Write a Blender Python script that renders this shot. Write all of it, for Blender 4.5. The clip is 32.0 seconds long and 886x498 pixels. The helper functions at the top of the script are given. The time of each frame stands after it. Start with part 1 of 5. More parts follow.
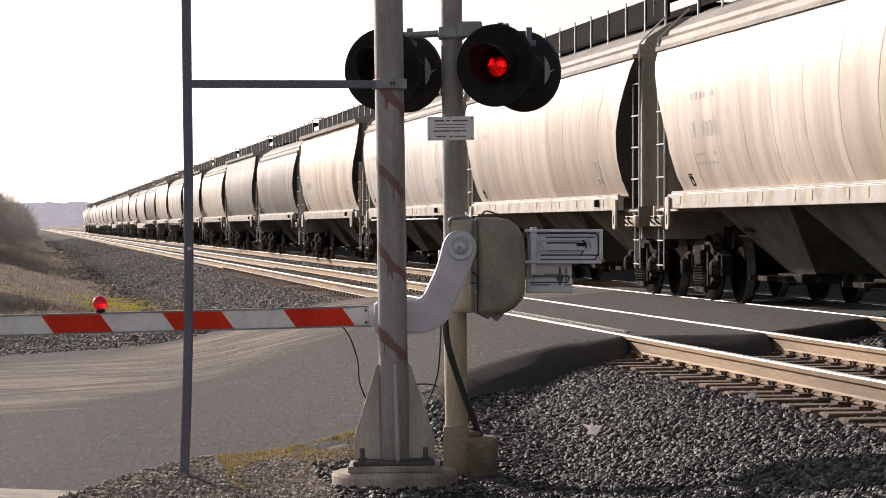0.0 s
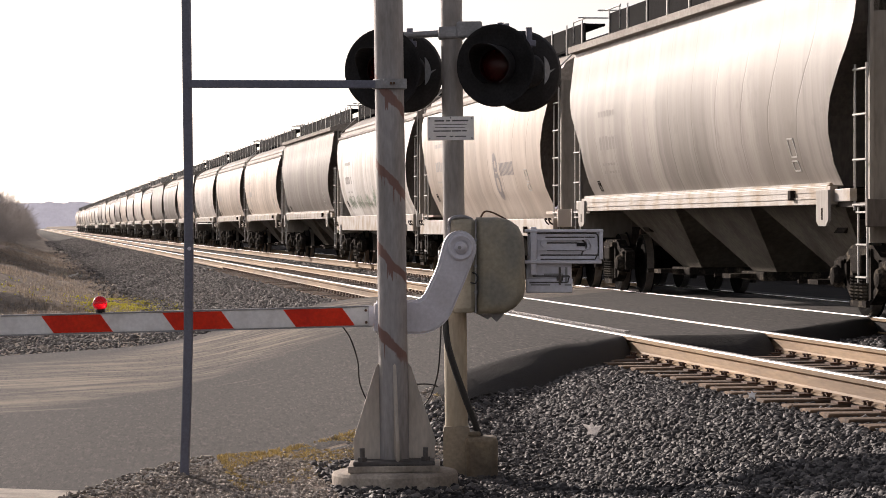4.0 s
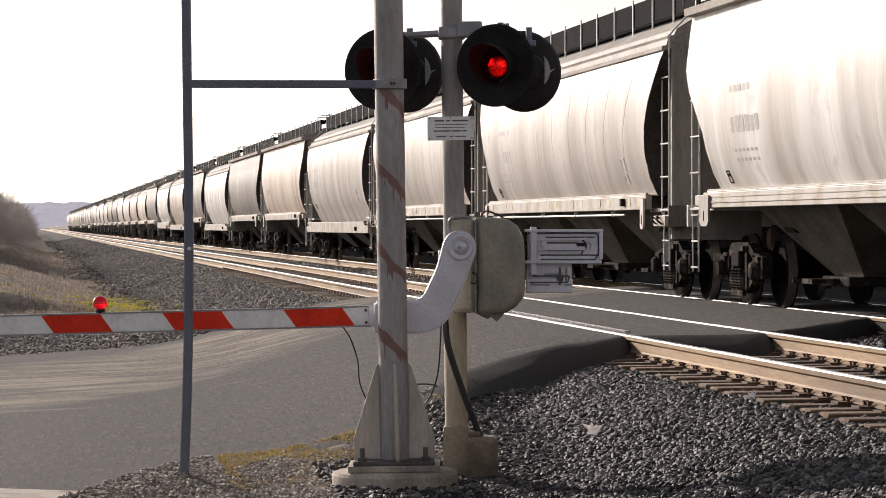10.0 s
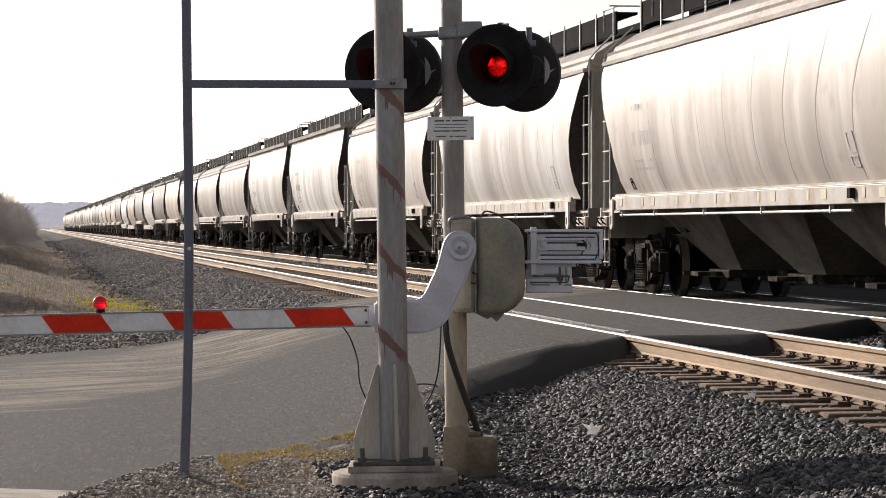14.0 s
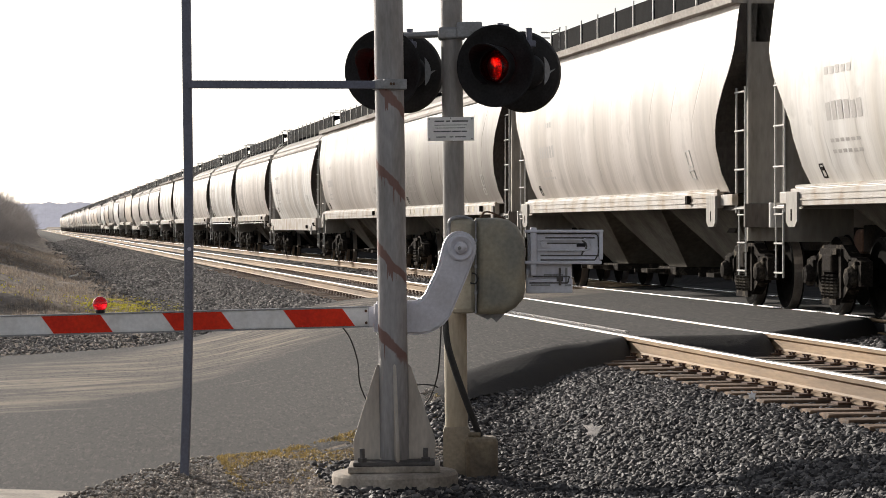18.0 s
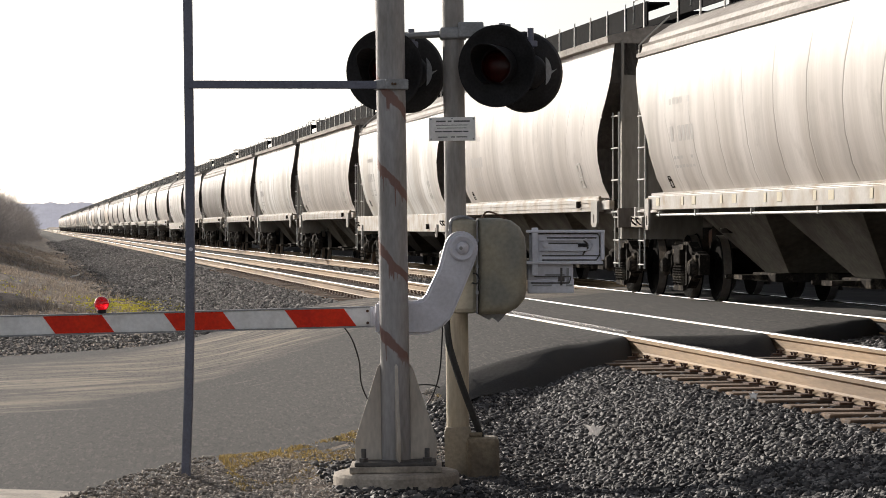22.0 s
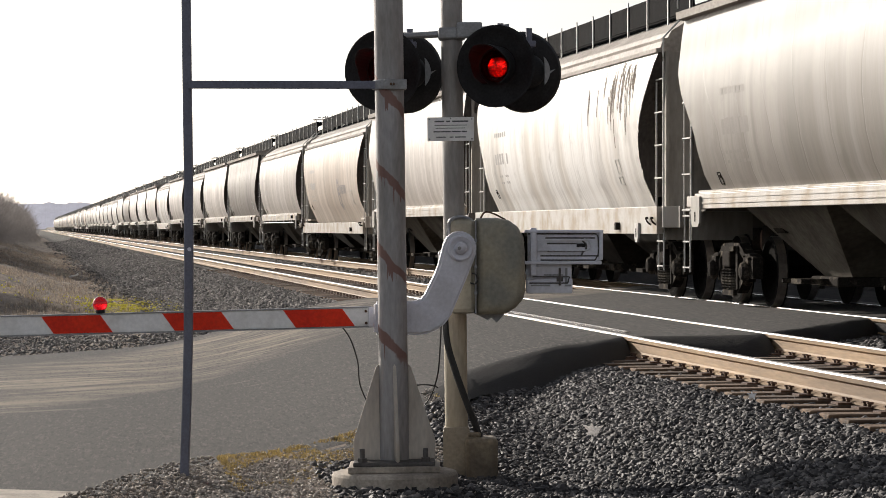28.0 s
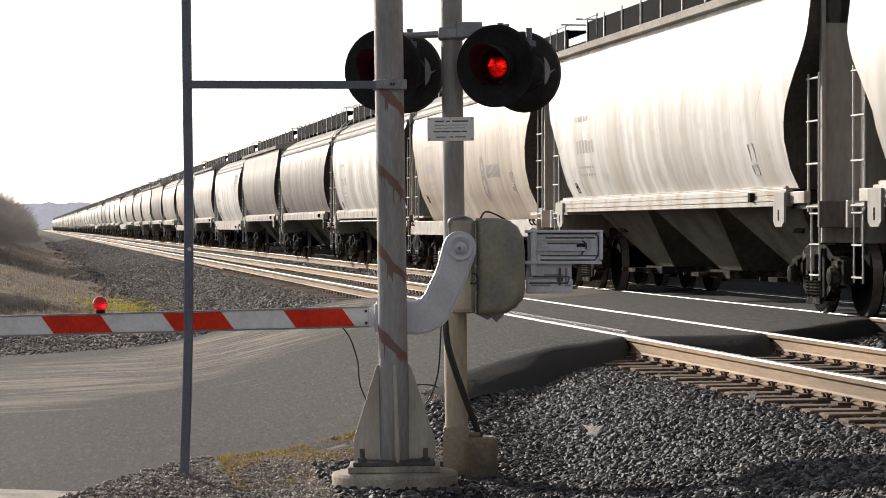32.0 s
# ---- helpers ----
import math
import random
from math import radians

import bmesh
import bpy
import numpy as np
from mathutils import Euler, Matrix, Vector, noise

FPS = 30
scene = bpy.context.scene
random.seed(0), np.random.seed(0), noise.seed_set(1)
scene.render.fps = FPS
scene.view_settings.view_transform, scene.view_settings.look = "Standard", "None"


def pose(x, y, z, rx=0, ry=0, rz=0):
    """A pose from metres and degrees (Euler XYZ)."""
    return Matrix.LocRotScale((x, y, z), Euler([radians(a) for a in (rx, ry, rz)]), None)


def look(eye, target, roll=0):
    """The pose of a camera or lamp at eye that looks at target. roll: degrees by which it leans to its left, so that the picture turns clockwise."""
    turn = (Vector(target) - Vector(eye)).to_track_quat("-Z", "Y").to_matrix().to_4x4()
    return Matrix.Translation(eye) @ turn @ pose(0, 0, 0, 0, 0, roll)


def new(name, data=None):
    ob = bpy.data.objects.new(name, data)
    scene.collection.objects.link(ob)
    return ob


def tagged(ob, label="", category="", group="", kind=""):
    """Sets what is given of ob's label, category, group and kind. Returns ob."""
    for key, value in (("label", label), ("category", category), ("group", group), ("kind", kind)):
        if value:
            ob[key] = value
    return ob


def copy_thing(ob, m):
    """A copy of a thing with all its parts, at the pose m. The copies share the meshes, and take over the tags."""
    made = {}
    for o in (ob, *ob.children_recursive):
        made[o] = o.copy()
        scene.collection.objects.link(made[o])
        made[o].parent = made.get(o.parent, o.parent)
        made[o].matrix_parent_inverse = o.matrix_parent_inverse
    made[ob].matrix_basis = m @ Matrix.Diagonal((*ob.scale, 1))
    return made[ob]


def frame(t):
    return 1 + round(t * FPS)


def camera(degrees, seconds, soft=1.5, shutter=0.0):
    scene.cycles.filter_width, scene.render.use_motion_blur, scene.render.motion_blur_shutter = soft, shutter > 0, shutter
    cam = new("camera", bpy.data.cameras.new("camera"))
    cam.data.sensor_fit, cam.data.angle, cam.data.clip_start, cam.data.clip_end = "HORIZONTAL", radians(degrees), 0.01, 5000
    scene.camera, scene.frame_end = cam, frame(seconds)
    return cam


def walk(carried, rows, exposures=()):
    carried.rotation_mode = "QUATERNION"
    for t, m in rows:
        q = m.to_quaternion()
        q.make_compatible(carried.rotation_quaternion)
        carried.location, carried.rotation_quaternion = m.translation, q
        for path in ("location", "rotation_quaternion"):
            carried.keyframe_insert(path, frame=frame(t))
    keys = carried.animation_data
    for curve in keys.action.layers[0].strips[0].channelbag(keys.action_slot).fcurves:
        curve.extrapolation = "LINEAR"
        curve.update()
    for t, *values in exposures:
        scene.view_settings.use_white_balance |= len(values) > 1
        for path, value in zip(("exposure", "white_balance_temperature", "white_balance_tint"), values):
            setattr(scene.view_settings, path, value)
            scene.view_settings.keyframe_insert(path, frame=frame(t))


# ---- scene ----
# The near mast stands 17 m off; z = 0 is the top of the rails, y runs along the tracks.
TURN = -8.25
cam = camera(17.62, 32.0, soft=0.75)
EYE = (0.0, 0.0, 1.02)


def aim(right, down):
    """The camera's pose with its aim shifted by a few hundredths of a degree."""
    return pose(*EYE, 89.56 + down, 0, TURN + right)


walk(cam, [
    (0.0, aim(0, 0)), (14.0, aim(0, 0)), (15.5, aim(0, 0.010)), (19.0, aim(0, 0.010)), (20.5, aim(0.024, 0.008)),
    (21.3, aim(0.018, 0.008)), (22.0, aim(0.030, 0.012)), (24.6, aim(0.030, 0.014)), (25.5, aim(0.004, 0.014)),
    (28.0, aim(0, 0.014)), (32.0, aim(0, 0.012))],
    exposures=[(0.0, 0.06, 6690, 17), (2.0, 0.06, 6750, 19), (6.0, 0.06, 6750, 19), (10.0, 0.06, 6640, 16), (14.0, 0.06, 6560, 14), (17.0, 0.06, 6500, 11), (32.0, 0.06, 6500, 11)])

# ---- light ----
SUN_LEFT, SUN_UP = 28.0, 19.0      # degrees left of the tracks' direction, degrees above the horizon
world = bpy.data.worlds.new("world")
scene.world = world
world.use_nodes = True
wn, wl = world.node_tree.nodes, world.node_tree.links
sky = wn.new("ShaderNodeTexSky")
sky.sky_type, sky.sun_disc = "NISHITA", False
sky.sun_elevation, sky.sun_rotation = radians(SUN_UP), radians(-SUN_LEFT)
sky.dust_density, sky.air_density, sky.ozone_density = 1.2, 1.0, 1.5
wn["Background"].inputs["Strength"].default_value = 0.12
pale = wn.new("ShaderNodeHueSaturation")      # thin winter haze washes the colour out
pale.inputs["Saturation"].default_value = 0.35
wl.new(sky.outputs[0], pale.inputs["Color"])
wl.new(pale.outputs[0], wn["Background"].inputs["Color"])
sun = new("sun", bpy.data.lights.new("sun", "SUN"))
sun.data.energy, sun.data.angle, sun.data.color = 5.0, radians(0.55), (1.0, 0.925, 0.82)
sun.matrix_world = look(Vector((-math.sin(radians(SUN_LEFT)), math.cos(radians(SUN_LEFT)), math.tan(radians(SUN_UP)))) * 60, (0, 0, 0))

# ---- materials ----


def material(name, base, rough=0.7, metal=0.0, vary=0.25, scale=6.0, bump=0.15, fine=60.0, second=None, amount=0.35,
             stretch=(1, 1, 1), random=0.0, second_scale=None, coords="Object", depth=0.01, spec=0.5):
    """A surface with grain, blotches of a second colour and a fine relief."""
    m = bpy.data.materials.new(name)
    m.use_nodes = True
    n, l = m.node_tree.nodes, m.node_tree.links
    b = n["Principled BSDF"]
    b.inputs["Roughness"].default_value, b.inputs["Metallic"].default_value = rough, metal
    tc, mp = n.new("ShaderNodeTexCoord"), n.new("ShaderNodeMapping")
    l.new(tc.outputs[coords], mp.inputs["Vector"])
    mp.inputs["Scale"].default_value = stretch
    b.inputs["Specular IOR Level"].default_value = spec
    coarse, grain = n.new("ShaderNodeTexNoise"), n.new("ShaderNodeTexNoise")
    for tex, s in ((coarse, second_scale or scale), (grain, fine)):
        tex.inputs["Scale"].default_value, tex.inputs["Detail"].default_value = s, 6
        l.new(mp.outputs[0], tex.inputs["Vector"])
    ramp = n.new("ShaderNodeValToRGB")
    ramp.color_ramp.elements[0].position, ramp.color_ramp.elements[1].position = 0.52 - amount * 0.3, 0.72 - amount * 0.2
    l.new(coarse.outputs[0], ramp.inputs[0])
    mix = n.new("ShaderNodeMixRGB")
    mix.inputs[1].default_value = (*base, 1)
    mix.inputs[2].default_value = (*(second or [c * (1 - vary) for c in base]), 1)
    l.new(ramp.outputs[0], mix.inputs[0])
    shade = n.new("ShaderNodeHueSaturation")
    mr = n.new("ShaderNodeMapRange")
    mr.inputs[1].default_value, mr.inputs[2].default_value = 0.3, 0.7
    mr.inputs[3].default_value, mr.inputs[4].default_value = 1 - vary, 1 + vary
    l.new(grain.outputs[0], mr.inputs[0])
    value = mr.outputs[0]
    if random:
        info, add = n.new("ShaderNodeObjectInfo"), n.new("ShaderNodeMath")
        mr2 = n.new("ShaderNodeMapRange")
        mr2.inputs[3].default_value, mr2.inputs[4].default_value = 1 - random, 1 + random
        l.new(info.outputs["Random"], mr2.inputs[0])
        add.operation = "MULTIPLY"
        l.new(value, add.inputs[0]), l.new(mr2.outputs[0], add.inputs[1])
        value = add.outputs[0]
    l.new(value, shade.inputs["Value"])
    l.new(mix.outputs[0], shade.inputs["Color"])
    l.new(shade.outputs[0], b.inputs["Base Color"])
    if bump:
        bp = n.new("ShaderNodeBump")
        bp.inputs["Strength"].default_value, bp.inputs["Distance"].default_value = bump, depth
        l.new(grain.outputs[0], bp.inputs["Height"])
        l.new(bp.outputs[0], b.inputs["Normal"])
    return m


def islands(name, dark, light, rough=0.85, third=None, thin=0.0, spec=0.15):
    """Loose pieces, each with a tone of its own."""
    m = material(name, dark, rough, vary=0.2, fine=90, bump=0.3, spec=spec)
    n, l = m.node_tree.nodes, m.node_tree.links
    geo, ramp = n.new("ShaderNodeNewGeometry"), n.new("ShaderNodeValToRGB")
    ramp.color_ramp.elements[0].color, ramp.color_ramp.elements[1].color = (*dark, 1), (*light, 1)
    e = ramp.color_ramp.elements.new(0.7)
    e.color = (*[0.6 * a + 0.4 * b for a, b in zip(dark, light)], 1)
    if third:
        e = ramp.color_ramp.elements.new(0.35)
        e.color = (*third, 1)
    l.new(geo.outputs["Random Per Island"], ramp.inputs[0])
    hs = next(x for x in n if x.bl_idname == "ShaderNodeHueSaturation")
    l.new(ramp.outputs[0], hs.inputs["Color"])
    if thin:
        # thin blades let the low sun through
        t, mix = n.new("ShaderNodeBsdfTranslucent"), n.new("ShaderNodeMixShader")
        l.new(hs.outputs[0], t.inputs[0])
        mix.inputs[0].default_value = thin
        l.new(n["Principled BSDF"].outputs[0], mix.inputs[1]), l.new(t.outputs[0], mix.inputs[2]), l.new(mix.outputs[0], n["Material Output"].inputs[0])
    return m


def glowing(name, colour, strength):
    m = bpy.data.materials.new(name)
    m.use_nodes = True
    b = m.node_tree.nodes["Principled BSDF"]
    b.inputs["Base Color"].default_value = (*colour, 1)
    b.inputs["Emission Color"].default_value, b.inputs["Emission Strength"].default_value = (*colour, 1), strength
    b.inputs["Roughness"].default_value = 0.25
    return m


def red_glass(name):
    """A clear red lens: dark and glossy, lets the lamp behind it shine through."""
    m = bpy.data.materials.new(name)
    m.use_nodes = True
    n, l = m.node_tree.nodes, m.node_tree.links
    b = n["Principled BSDF"]
    b.inputs["Base Color"].default_value, b.inputs["Roughness"].default_value = (0.05, 0.002, 0.002, 1), 0.25
    t, mix = n.new("ShaderNodeBsdfTransparent"), n.new("ShaderNodeMixShader")
    t.inputs[0].default_value = (1.0, 0.22, 0.15, 1)
    mix.inputs[0].default_value = 0.5
    l.new(b.outputs[0], mix.inputs[1]), l.new(t.outputs[0], mix.inputs[2]), l.new(mix.outputs[0], n["Material Output"].inputs[0])
    cell, bp, tc = n.new("ShaderNodeTexVoronoi"), n.new("ShaderNodeBump"), n.new("ShaderNodeTexCoord")
    cell.inputs["Scale"].default_value = 60
    l.new(tc.outputs["Object"], cell.inputs["Vector"]), l.new(cell.outputs[0], bp.inputs["Height"]), l.new(bp.outputs[0], b.inputs["Normal"])
    return m


def layered(name, base, layers, rough=0.92, bump=0.6, depth=0.03, grain=16.0):
    """A rough surface whose colour is laid on in layers: (colour, scale, stretch, turn in degrees, threshold, softness, strength, lane)."""
    m = bpy.data.materials.new(name)
    m.use_nodes = True
    n, l = m.node_tree.nodes, m.node_tree.links
    b, tc = n["Principled BSDF"], n.new("ShaderNodeTexCoord")
    b.inputs["Roughness"].default_value, b.inputs["Specular IOR Level"].default_value = rough, 0.25
    colour = n.new("ShaderNodeRGB").outputs[0]
    colour.default_value = (*base, 1)
    for tint, scale, stretch, turn, level, soft, strength, *lane in layers:
        rot, mp, tex, mr, mix = (n.new("ShaderNode" + k) for k in ("Mapping", "Mapping", "TexNoise", "MapRange", "MixRGB"))
        rot.inputs["Rotation"].default_value = (0, 0, radians(turn))
        mp.inputs["Scale"].default_value = stretch
        tex.inputs["Scale"].default_value, tex.inputs["Detail"].default_value, tex.inputs["Roughness"].default_value = scale, 7, 0.65
        l.new(tc.outputs["Object"], rot.inputs[0]), l.new(rot.outputs[0], mp.inputs[0]), l.new(mp.outputs[0], tex.inputs["Vector"])
        mr.inputs[1].default_value, mr.inputs[2].default_value, mr.inputs[3].default_value, mr.inputs[4].default_value = level - soft, level + soft, 0, strength
        l.new(tex.outputs[0], mr.inputs[0]), l.new(mr.outputs[0], mix.inputs[0]), l.new(colour, mix.inputs[1])
        mix.inputs[2].default_value = (*tint, 1)
        if lane:
            # dust and tyre marks lie in lanes along the road
            sep, ramp, times = n.new("ShaderNodeSeparateXYZ"), n.new("ShaderNodeFloatCurve"), n.new("ShaderNodeMath")
            lane_turn, (lane_from, lane_to), first, last = lane[0]
            along = n.new("ShaderNodeMapping")
            along.inputs["Rotation"].default_value = (0, 0, radians(lane_turn))
            l.new(tc.outputs["Object"], along.inputs[0]), l.new(along.outputs[0], sep.inputs[0])
            ends = n.new("ShaderNodeMapRange")
            ends.inputs[1].default_value, ends.inputs[2].default_value = lane_from, lane_to
            l.new(sep.outputs[0], ends.inputs[0]), l.new(ends.outputs[0], ramp.inputs["Value"])
            points = ramp.mapping.curves[0].points
            points[0].location, points[1].location = (0.0, first), (1.0, last)
            points.new(0.5, 1.0)
            times.operation = "MULTIPLY"
            l.new(mr.outputs[0], times.inputs[0]), l.new(ramp.outputs[0], times.inputs[1]), l.new(times.outputs[0], mix.inputs[0])
        colour = mix.outputs[0]
    l.new(colour, b.inputs["Base Color"])
    rough_tex, bp = n.new("ShaderNodeTexNoise"), n.new("ShaderNodeBump")
    rough_tex.inputs["Scale"].default_value, rough_tex.inputs["Detail"].default_value, rough_tex.inputs["Roughness"].default_value = grain, 8, 0.75
    l.new(tc.outputs["Object"], rough_tex.inputs["Vector"]), l.new(rough_tex.outputs[0], bp.inputs["Height"]), l.new(bp.outputs[0], b.inputs["Normal"])
    bp.inputs["Strength"].default_value, bp.inputs["Distance"].default_value = bump, depth
    return m


ROAD_TURN = 24.0                   # degrees from the tracks' direction to the road's
LANE = (ROAD_TURN, (-9.8, -13.4), 0.0, 0.0)
ASPHALT = layered("worn_asphalt", (0.031, 0.0275, 0.0255), [
    ((0.046, 0.040, 0.036), 0.35, (1, 0.25, 1), ROAD_TURN, 0.50, 0.14, 0.7),
    ((0.19, 0.155, 0.122), 0.8, (1, 0.10, 1), ROAD_TURN + 8, 0.43, 0.14, 0.5, LANE),
    ((0.120, 0.103, 0.090), 34.0, (1, 0.12, 1), 3, 0.57, 0.03, 0.5),
    ((0.009, 0.008, 0.008), 31.0, (1, 0.12, 1), 3, 0.56, 0.03, 0.75),
    ((0.17, 0.148, 0.13), 58.0, (1, 0.12, 1), 3, 0.62, 0.04, 0.45),
    ((0.009, 0.008, 0.008), 62.0, (1, 0.12, 1), 3, 0.58, 0.03, 0.7),
    ((0.44, 0.36, 0.27), 2.2, (1, 0.16, 1), ROAD_TURN + 26, 0.56, 0.07, 0.5, LANE),
    ((0.44, 0.36, 0.27), 6.0, (1, 0.09, 1), ROAD_TURN + 33, 0.59, 0.06, 0.5, LANE),
    ((0.026, 0.023, 0.021), 3.4, (1, 0.07, 1), ROAD_TURN + 30, 0.58, 0.04, 0.65, (ROAD_TURN, (-9.6, -16.0), 0.0, 0.8)),
    ((0.022, 0.019, 0.018), 2.2, (1, 0.025, 1), ROAD_TURN + 14, 0.66, 0.015, 0.6),
    ((0.24, 0.20, 0.16), 3.0, (1, 0.06, 1), ROAD_TURN + 28, 0.67, 0.02, 0.5)], bump=0.04)
# Darker asphalt: the shade on the mound's near slope is put into its colour.
MOUND = material("asphalt_darkened_for_shade", (0.023, 0.021, 0.021), 0.9, vary=0.35, scale=3, fine=50, bump=0.7, second=(0.026, 0.024, 0.022), spec=0.2)
SOIL = layered("dry_soil", (0.255, 0.205, 0.168), [
    ((0.33, 0.265, 0.205), 0.35, (1, 0.4, 1), 0, 0.52, 0.10, 0.8),
    ((0.115, 0.096, 0.080), 0.9, (1, 0.35, 1), 0, 0.55, 0.06, 0.7),
    ((0.20, 0.18, 0.07), 0.5, (1, 0.3, 1), 0, 0.60, 0.06, 0.3),
    ((0.050, 0.042, 0.034), 3.0, (1, 0.25, 1), 0, 0.54, 0.06, 0.6),
    ((0.24, 0.20, 0.155), 7.0, (1, 0.25, 1), 0, 0.58, 0.05, 0.6)], bump=1.0, depth=0.08, grain=6)
BED = layered("ballast_bed", (0.09, 0.083, 0.077), [
    ((0.12, 0.105, 0.09), 0.5, (1, 0.25, 1), 0, 0.55, 0.12, 0.6),
    ((0.16, 0.145, 0.125), 6.0, (1, 0.3, 1), 0, 0.56, 0.05, 0.7),
    ((0.02, 0.019, 0.018), 9.0, (1, 0.3, 1), 0, 0.54, 0.05, 0.8),
    ((0.22, 0.2, 0.175), 20.0, (1, 0.35, 1), 0, 0.62, 0.04, 0.7)], bump=1.0, depth=0.06, grain=12)
STONES = islands("ballast_stone", (0.014, 0.0125, 0.013), (0.170, 0.158, 0.152), 0.65, third=(0.030, 0.028, 0.029), spec=0.25)
FAR_STONES = islands("grey_stone", (0.088, 0.081, 0.078), (0.36, 0.33, 0.305), third=(0.16, 0.147, 0.138))
CHIPS = islands("pale_gravel", (0.19, 0.166, 0.148), (0.66, 0.58, 0.50), third=(0.33, 0.29, 0.255))
# Near-black ground beyond the far track, with the train's shade in its colour.
FAR_SHADE = material("far_ground_shade", (0.028, 0.026, 0.026), 0.95, vary=0.4, scale=0.8, fine=9, bump=0.6, second=(0.035, 0.031, 0.029), spec=0.02)
RUST = material("rusty_rail", (0.345, 0.23, 0.125), 0.75, 0.1, vary=0.2, scale=2, fine=40, bump=0.25, second=(0.17, 0.11, 0.06), stretch=(1, 0.1, 1))
RAIL_TOP = material("polished_rail", (0.72, 0.70, 0.68), 0.22, 1.0, vary=0.08, scale=3, fine=30, bump=0.03, stretch=(1, 0.05, 1))
TIE = material("creosoted_wood", (0.055, 0.036, 0.024), 0.9, vary=0.4, scale=3, fine=30, bump=0.6, second=(0.20, 0.125, 0.075), stretch=(0.3, 3, 1), random=0.3)
IRON = material("rusty_iron", (0.12, 0.065, 0.04), 0.8, 0.2, vary=0.3, scale=9, fine=60, bump=0.4, second=(0.07, 0.04, 0.03))
GALV = material("galvanised_steel", (0.30, 0.30, 0.31), 0.5, 0.5, vary=0.14, scale=7, fine=60, bump=0.08, second=(0.24, 0.235, 0.235))
# Paler than the mast pipe: light thrown up by the ground is in this colour.
GUSSET = material("weathered_bounce_lit_casting", (0.55, 0.49, 0.42), 0.5, 0.15, vary=0.12, scale=4, fine=50, bump=0.12, second=(0.35, 0.30, 0.25), stretch=(1, 1, 0.3))
PIPE = material("weathered_aluminium_mast", (0.32, 0.305, 0.295), 0.55, 0.25, vary=0.14, scale=5, fine=55, bump=0.12, second=(0.255, 0.235, 0.22), stretch=(1, 1, 0.25))
BLUESTEEL = material("blue_grey_steel", (0.15, 0.155, 0.20), 0.5, 0.3, vary=0.15, scale=8, fine=70, bump=0.1)
SILVER = material("silver_paint", (0.68, 0.675, 0.735), 0.42, 0.15, vary=0.08, scale=5, fine=50, bump=0.1, second=(0.58, 0.57, 0.61), amount=0.3)
# Lighter, tan version of the cover's grey: sunlight on the case, in its colour.
LIT_CASE = material("sunlit_case_tan", (0.38, 0.345, 0.265), 0.5, 0.05, vary=0.12, scale=5, fine=45, bump=0.12, second=(0.30, 0.265, 0.20), amount=0.3)
BOXGREY = material("olive_grey_paint", (0.235, 0.224, 0.186), 0.5, 0.05, vary=0.14, scale=5, fine=45, bump=0.12, second=(0.34, 0.30, 0.22), amount=0.3)
BLACK = material("black_paint", (0.020, 0.019, 0.020), 0.6, vary=0.3, scale=8, fine=70, bump=0.1, spec=0.2)
BROWNBOX = material("dull_brown_metal", (0.21, 0.165, 0.11), 0.6, 0.1, vary=0.25, scale=6, fine=50, bump=0.2, second=(0.10, 0.078, 0.055))
TANPAINT = material("yellowed_grey_paint", (0.30, 0.255, 0.19), 0.6, vary=0.18, scale=5, fine=45, bump=0.15, second=(0.22, 0.185, 0.14))
# Mast metal with the tan of reflected sunlight put into its colour.
SLEEVE = material("mast_metal_lit_tan", (0.44, 0.38, 0.285), 0.55, 0.1, vary=0.14, scale=4, fine=45, bump=0.12, second=(0.34, 0.285, 0.205), stretch=(1, 1, 0.3))
RUBBER = material("black_rubber", (0.02, 0.02, 0.02), 0.6, vary=0.3, scale=8, fine=70, bump=0.1)
WHITE = material("white_paint", (0.84, 0.83, 0.82), 0.45, vary=0.07, scale=6, fine=50, bump=0.05, second=(0.72, 0.70, 0.68), amount=0.2)
RED = material("red_sheeting", (0.78, 0.04, 0.012), 0.5, vary=0.12, scale=6, fine=50, bump=0.05, second=(0.66, 0.03, 0.012), spec=0.2)
CONCRETE = material("concrete", (0.45, 0.39, 0.325), 0.9, vary=0.2, scale=4, fine=50, bump=0.4, second=(0.23, 0.195, 0.16))
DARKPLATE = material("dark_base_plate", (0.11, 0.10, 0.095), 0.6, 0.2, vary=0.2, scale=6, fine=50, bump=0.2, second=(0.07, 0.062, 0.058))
INK = material("sign_ink", (0.13, 0.125, 0.13), 0.6, vary=0.1)
LENS = red_glass("red_lens")
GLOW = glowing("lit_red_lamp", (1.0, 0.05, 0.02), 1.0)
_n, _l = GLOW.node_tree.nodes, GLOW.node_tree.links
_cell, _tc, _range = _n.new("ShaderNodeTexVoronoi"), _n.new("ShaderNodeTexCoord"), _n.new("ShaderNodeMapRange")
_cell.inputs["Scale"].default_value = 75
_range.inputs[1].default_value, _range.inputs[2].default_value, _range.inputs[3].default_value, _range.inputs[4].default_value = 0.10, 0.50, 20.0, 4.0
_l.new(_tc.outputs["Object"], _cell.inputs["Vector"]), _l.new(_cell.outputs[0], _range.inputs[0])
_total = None
